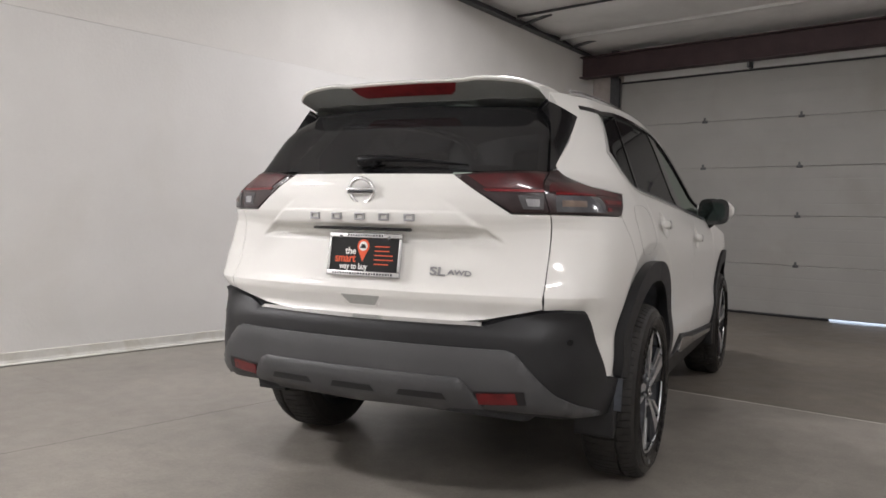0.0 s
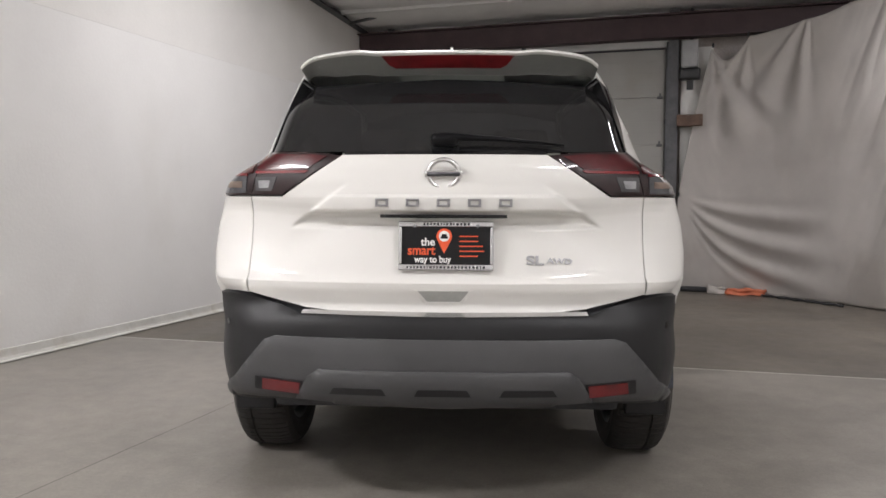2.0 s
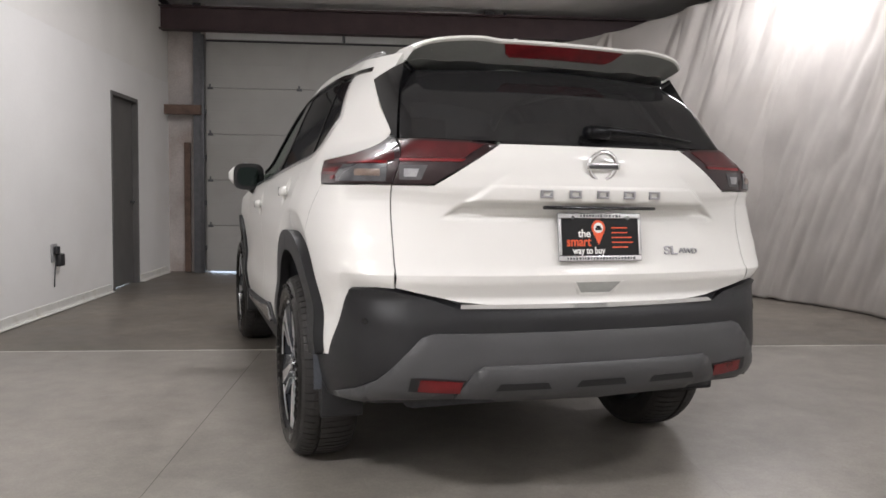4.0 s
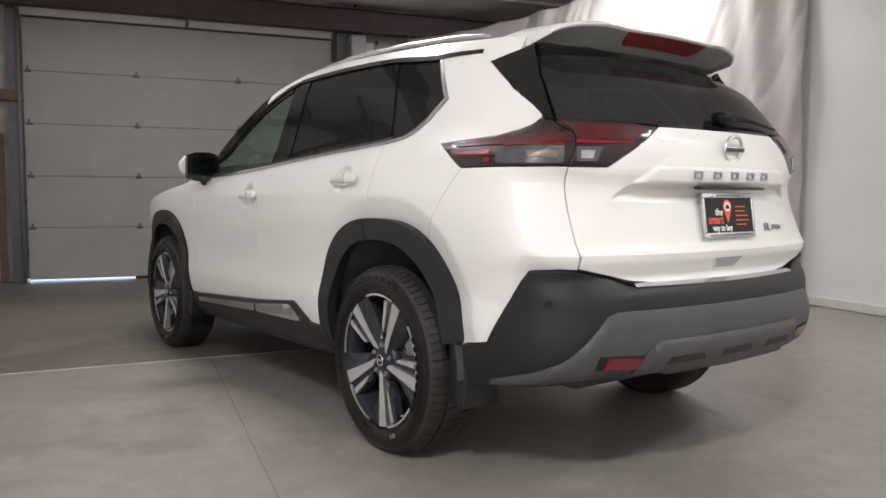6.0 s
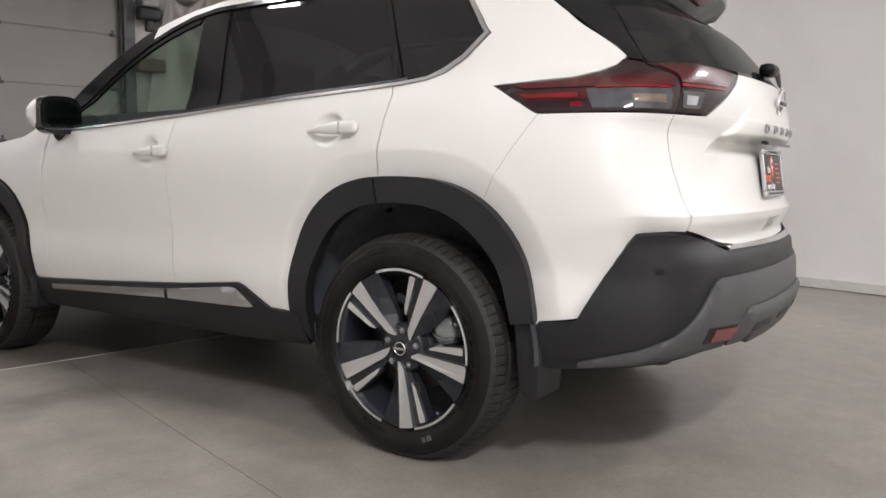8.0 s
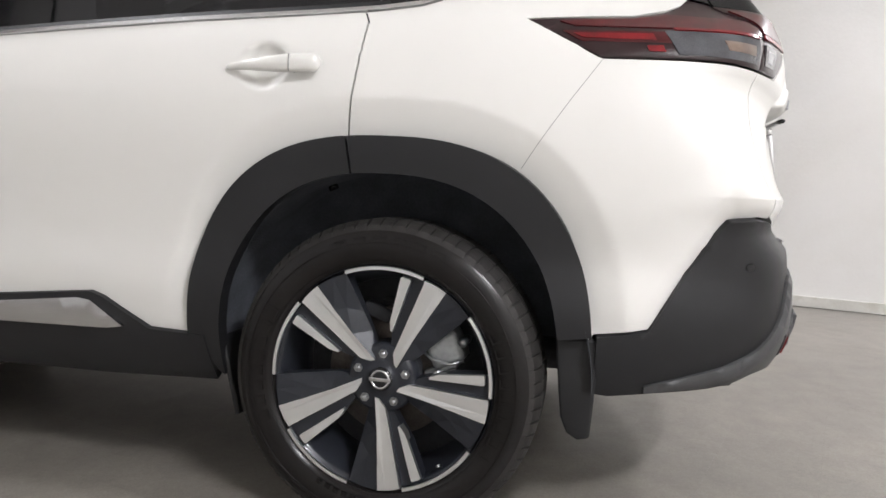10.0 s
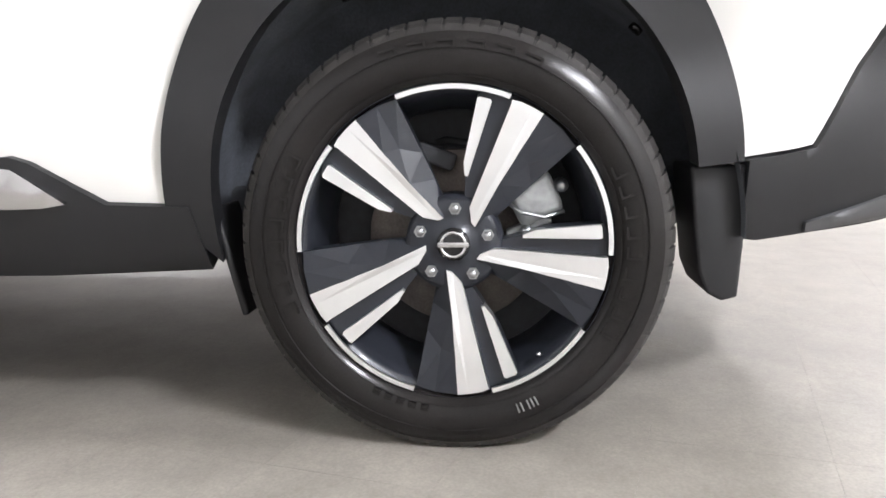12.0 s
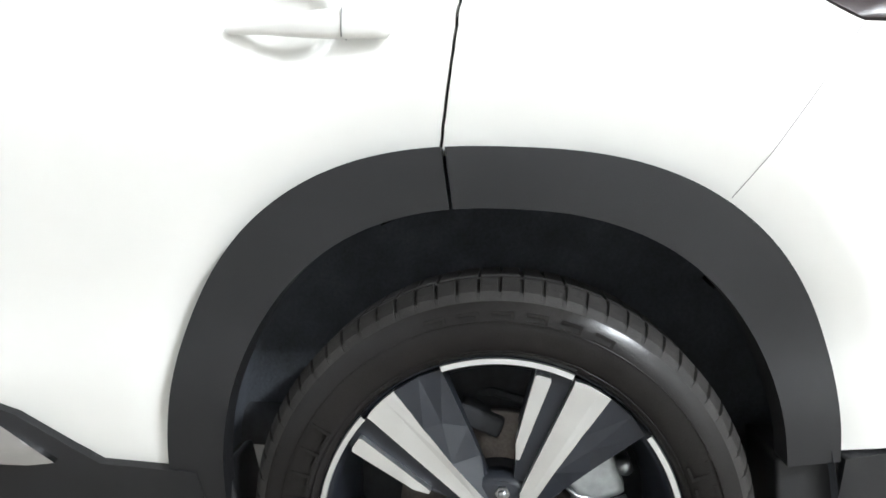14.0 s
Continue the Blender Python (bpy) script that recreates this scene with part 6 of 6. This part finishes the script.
    for k in range(SPOKES):
        sp_ = part("spoke", plate_of(groove, k, 0.014, 0.050), DARKALLOY, wheel, "", smooth=False)
        # sloping dark shoulder beside the machined face
        fb = bmesh.new()

        def at(a, b, d, k=k):
            r = math.hypot(a, b) * K
            x, z = spun(a, b, k)
            return fb.verts.new((d + 0.018 * max(0, 1 - r / 0.24) ** 1.5, -x * K, z * K))
        v = [at(-13, -47, 0.001), at(-3, -130, 0.001), at(2, -200, 0.001), at(6, -273, 0.001), at(-36, -270, 0.006), at(-70, -260, 0.010), at(-50, -160, 0.026), at(-40, -110, 0.028), at(-28, -55, 0.020), at(-24, -190, 0.010)]
        for f in ((0, 1, 7, 8), (1, 9, 6, 7), (1, 2, 9), (2, 3, 4, 9), (9, 4, 5, 6)):
            fb.faces.new([v[i] for i in f])
        low = {}
        for e in [e for e in fb.edges if len(e.link_faces) == 1]:
            for w in e.verts:
                if w not in low:
                    low[w] = fb.verts.new((0.055, w.co.y, w.co.z))
        for e in [e for e in fb.edges if len(e.link_faces) == 1 and all(w in low for w in e.verts)]:
            a_, b_ = e.verts
            fb.faces.new((a_, b_, low[b_], low[a_]))
        bmesh.ops.recalc_face_normals(fb, faces=fb.faces)
        part("spoke_shoulder", fb, DARKALLOY, wheel, "", smooth=False)
        part("machined_face", plate_of(blade_o, k, 0.0, 0.030), ALLOY, wheel, "bright machined spoke face", smooth=False)
        part("machined_sliver", plate_of(sliver, k, 0.001, 0.030), ALLOY, wheel, "bright machined sliver", smooth=False)
        a0, a1 = lipseg[0] + radians(72 * k), lipseg[1] + radians(72 * k)
        part("rim_lip", revolve([(0.2495, 0.004), (0.2500, -0.001), (0.2575, -0.001), (0.2590, 0.004)], 22, a0, a1), ALLOY, wheel, "bright rim edge", smooth=False)
        t = radians(87 + 72 * k)
        cx_, cz_ = 0.0585 * math.cos(t), 0.0585 * math.sin(t)
        seat = revolve([(0.0165, 0.018), (0.0150, 0.026), (0.0125, 0.028), (0.0, 0.028)], 20)
        bmesh.ops.transform(seat, matrix=Matrix.Translation((0, -cx_, cz_)), verts=seat.verts)
        part("bolt_seat", seat, UNDER, wheel)
        nut = prism([(0.0105 * math.cos(q * math.pi / 3), 0.0105 * math.sin(q * math.pi / 3)) for q in range(6)], 0.012, 0.03, lambda a, b, d: Vector((d, -cx_ - a, cz_ + b)))
        nt = part("lug_nut", nut, STEEL, wheel, "steel lug nut", smooth=False)
        tip = revolve([(0.0, 0.006), (0.005, 0.0065), (0.0068, 0.009), (0.0068, 0.014)], 14)
        bmesh.ops.transform(tip, matrix=Matrix.Translation((0, -cx_, cz_)), verts=tip.verts)
        part("stud", tip, STEEL, nt)
    hub = revolve([(0.0, 0.012), (0.028, 0.012), (0.030, 0.016), (0.048, 0.017), (0.070, 0.018), (0.080, 0.024), (0.083, 0.055)], 60)
    part("hub", hub, DARKALLOY, wheel)
    cap = part("centre_cap", revolve([(0.0, 0.006), (0.018, 0.0065), (0.026, 0.009), (0.0285, 0.014)], 40), GLOSS, wheel, "black centre cap with a plain silver badge")
    part("cap_ring", revolve([(0.0175, 0.0068), (0.0182, 0.0045), (0.0220, 0.0045), (0.0228, 0.0080)], 40), SATIN, cap, "silver badge ring")
    part("cap_bar", box((0.0040, -0.0255, -0.0042), (0.0075, 0.0255, 0.0042), None, 0.001), SATIN, cap, "silver badge bar")
    part("brake_disc", revolve([(0.0, 0.085), (0.075, 0.085), (0.078, 0.095), (0.150, 0.095), (0.152, 0.098), (0.152, 0.118), (0.078, 0.118)], 72), DISC, wheel, "brown-grey brake disc")
    part("dust_shield", revolve([(0.05, 0.150), (0.165, 0.150), (0.226, 0.165), (0.230, 0.160)], 48), UNDER, wheel)
    part("disc_hat", revolve([(0.07, 0.055), (0.078, 0.06), (0.080, 0.095)], 48), UNDER, wheel)
    part("valve", tube([(0.012, -0.14, -0.185), (0.03, -0.145, -0.19)], 0.004, 8), STEEL, wheel)
    cal = bmesh.new()
    mm = Matrix.Rotation(radians(0), 4, "X")
    add_box(cal, (0.055, -0.175, 0.030), (0.14, -0.095, 0.105), Matrix.Translation((0, -0.13, 0.065)) @ Matrix.Rotation(radians(-24), 4, "X") @ Matrix.Translation((0, 0.13, -0.065)), 0.014)
    add_box(cal, (0.07, -0.165, 0.012), (0.12, -0.085, 0.032), Matrix.Translation((0, -0.13, 0.02)) @ Matrix.Rotation(radians(-24), 4, "X") @ Matrix.Translation((0, 0.13, -0.02)), 0.006)
    cl_ = part("brake_caliper", cal, CALIPER, wheel, "grey cast brake caliper")
    for y, z in ((-0.178, 0.092), (-0.120, 0.014)):
        part("guide_pin", tube([(0.050, y, z), (0.10, y, z)], 0.011, 10), STEEL, cl_)
    part("spring_clip", tube([(0.052, -0.182, 0.050), (0.046, -0.150, 0.040), (0.046, -0.110, 0.048), (0.052, -0.086, 0.066)], 0.0035, 6), STEEL, cl_)
    part("brake_hose", tube([(0.12, -0.10, 0.11), (0.13, -0.05, 0.155), (0.15, 0.02, 0.165), (0.17, 0.08, 0.15)], 0.007, 8), UNDER, cl_)
    part("bracket", box((0.075, 0.045, 0.105), (0.125, 0.115, 0.135), Matrix.Rotation(radians(20), 4, "X"), 0.006), UNDER, wheel)
    for ob in [wheel] + list(wheel.children_recursive):
        ob.data.transform(Matrix.Diagonal((WHEEL, WHEEL, WHEEL, 1)))
    return wheel


def copy_part(ob, parent, m):
    made = copy_thing(ob, m)
    made.parent = parent
    return made


first = make_wheel()
first.parent = car
first.matrix_basis = pose(-0.906, 0, 0.346)
copy_part(first, car, pose(-0.906, 2.705, 0.346) @ Matrix.Rotation(radians(17), 4, "X"))
copy_part(first, car, pose(0.906, 0, 0.346, 0, 0, 180) @ Matrix.Rotation(radians(40), 4, "X"))
copy_part(first, car, pose(0.906, 2.705, 0.346, 0, 0, 180) @ Matrix.Rotation(radians(-20), 4, "X"))


# ---- floor tiles, last: the nearest are objects of their own, the rest one field ----
def tile_at(i, j):
    u0, v0 = TU + i * TILE + 0.00025, TV + j * TILE + 0.00025
    u1, v1 = u0 + TILE - 0.0005, v0 + TILE - 0.0005
    pts = [(u0, v0), (u1, v0), (u1, min(v1, joint_v(u1) - 0.006)), (u0, min(v1, joint_v(u0) - 0.006))]
    if pts[2][1] - v0 < 0.01:
        return None
    return pts


cells = []
for i in range(-8, 22):
    for j in range(-16, 12):
        pts = tile_at(i, j)
        if pts:
            cu, cv = (pts[0][0] + pts[2][0]) / 2, (pts[0][1] + pts[2][1]) / 2
            cells.append((math.hypot(cu + 1.3, (cv + 0.6) * 0.9), i, j, pts))
cells.sort(key=lambda c: c[0])
rest = bmesh.new()
shared = {}
for n_, (d_, i, j, pts) in enumerate(cells):
    if n_ < 290:
        w_, h0, h1 = pts[1][0] - pts[0][0], pts[2][1] - pts[1][1], pts[3][1] - pts[0][1]
        key = (round(h0, 3), round(h1, 3))
        if key not in shared:
            tb = prism([(0, 0), (w_, 0), (w_, h0), (0, h1)], -0.006, -0.0072, lambda a, b, d: Matrix.Rotation(-TURN, 3, "Z") @ Vector((a, b, d)))
            me = bpy.data.meshes.new("tile")
            tb.to_mesh(me)
            tb.free()
            me.materials.append(FLOOR_L)
            shared[key] = me
        ob = new("tile", shared[key])
        ob.location = room(pts[0][0], pts[0][1], 0)
        ob.parent = floor
    else:
        vs = [rest.verts.new(room(a, b, -0.006)) for a, b in pts]
        rest.faces.new(vs)
field = part("tile_field", rest, FLOOR_L, floor, "further worn pale tiles", smooth=False)
tagged(field, kind="stuff")
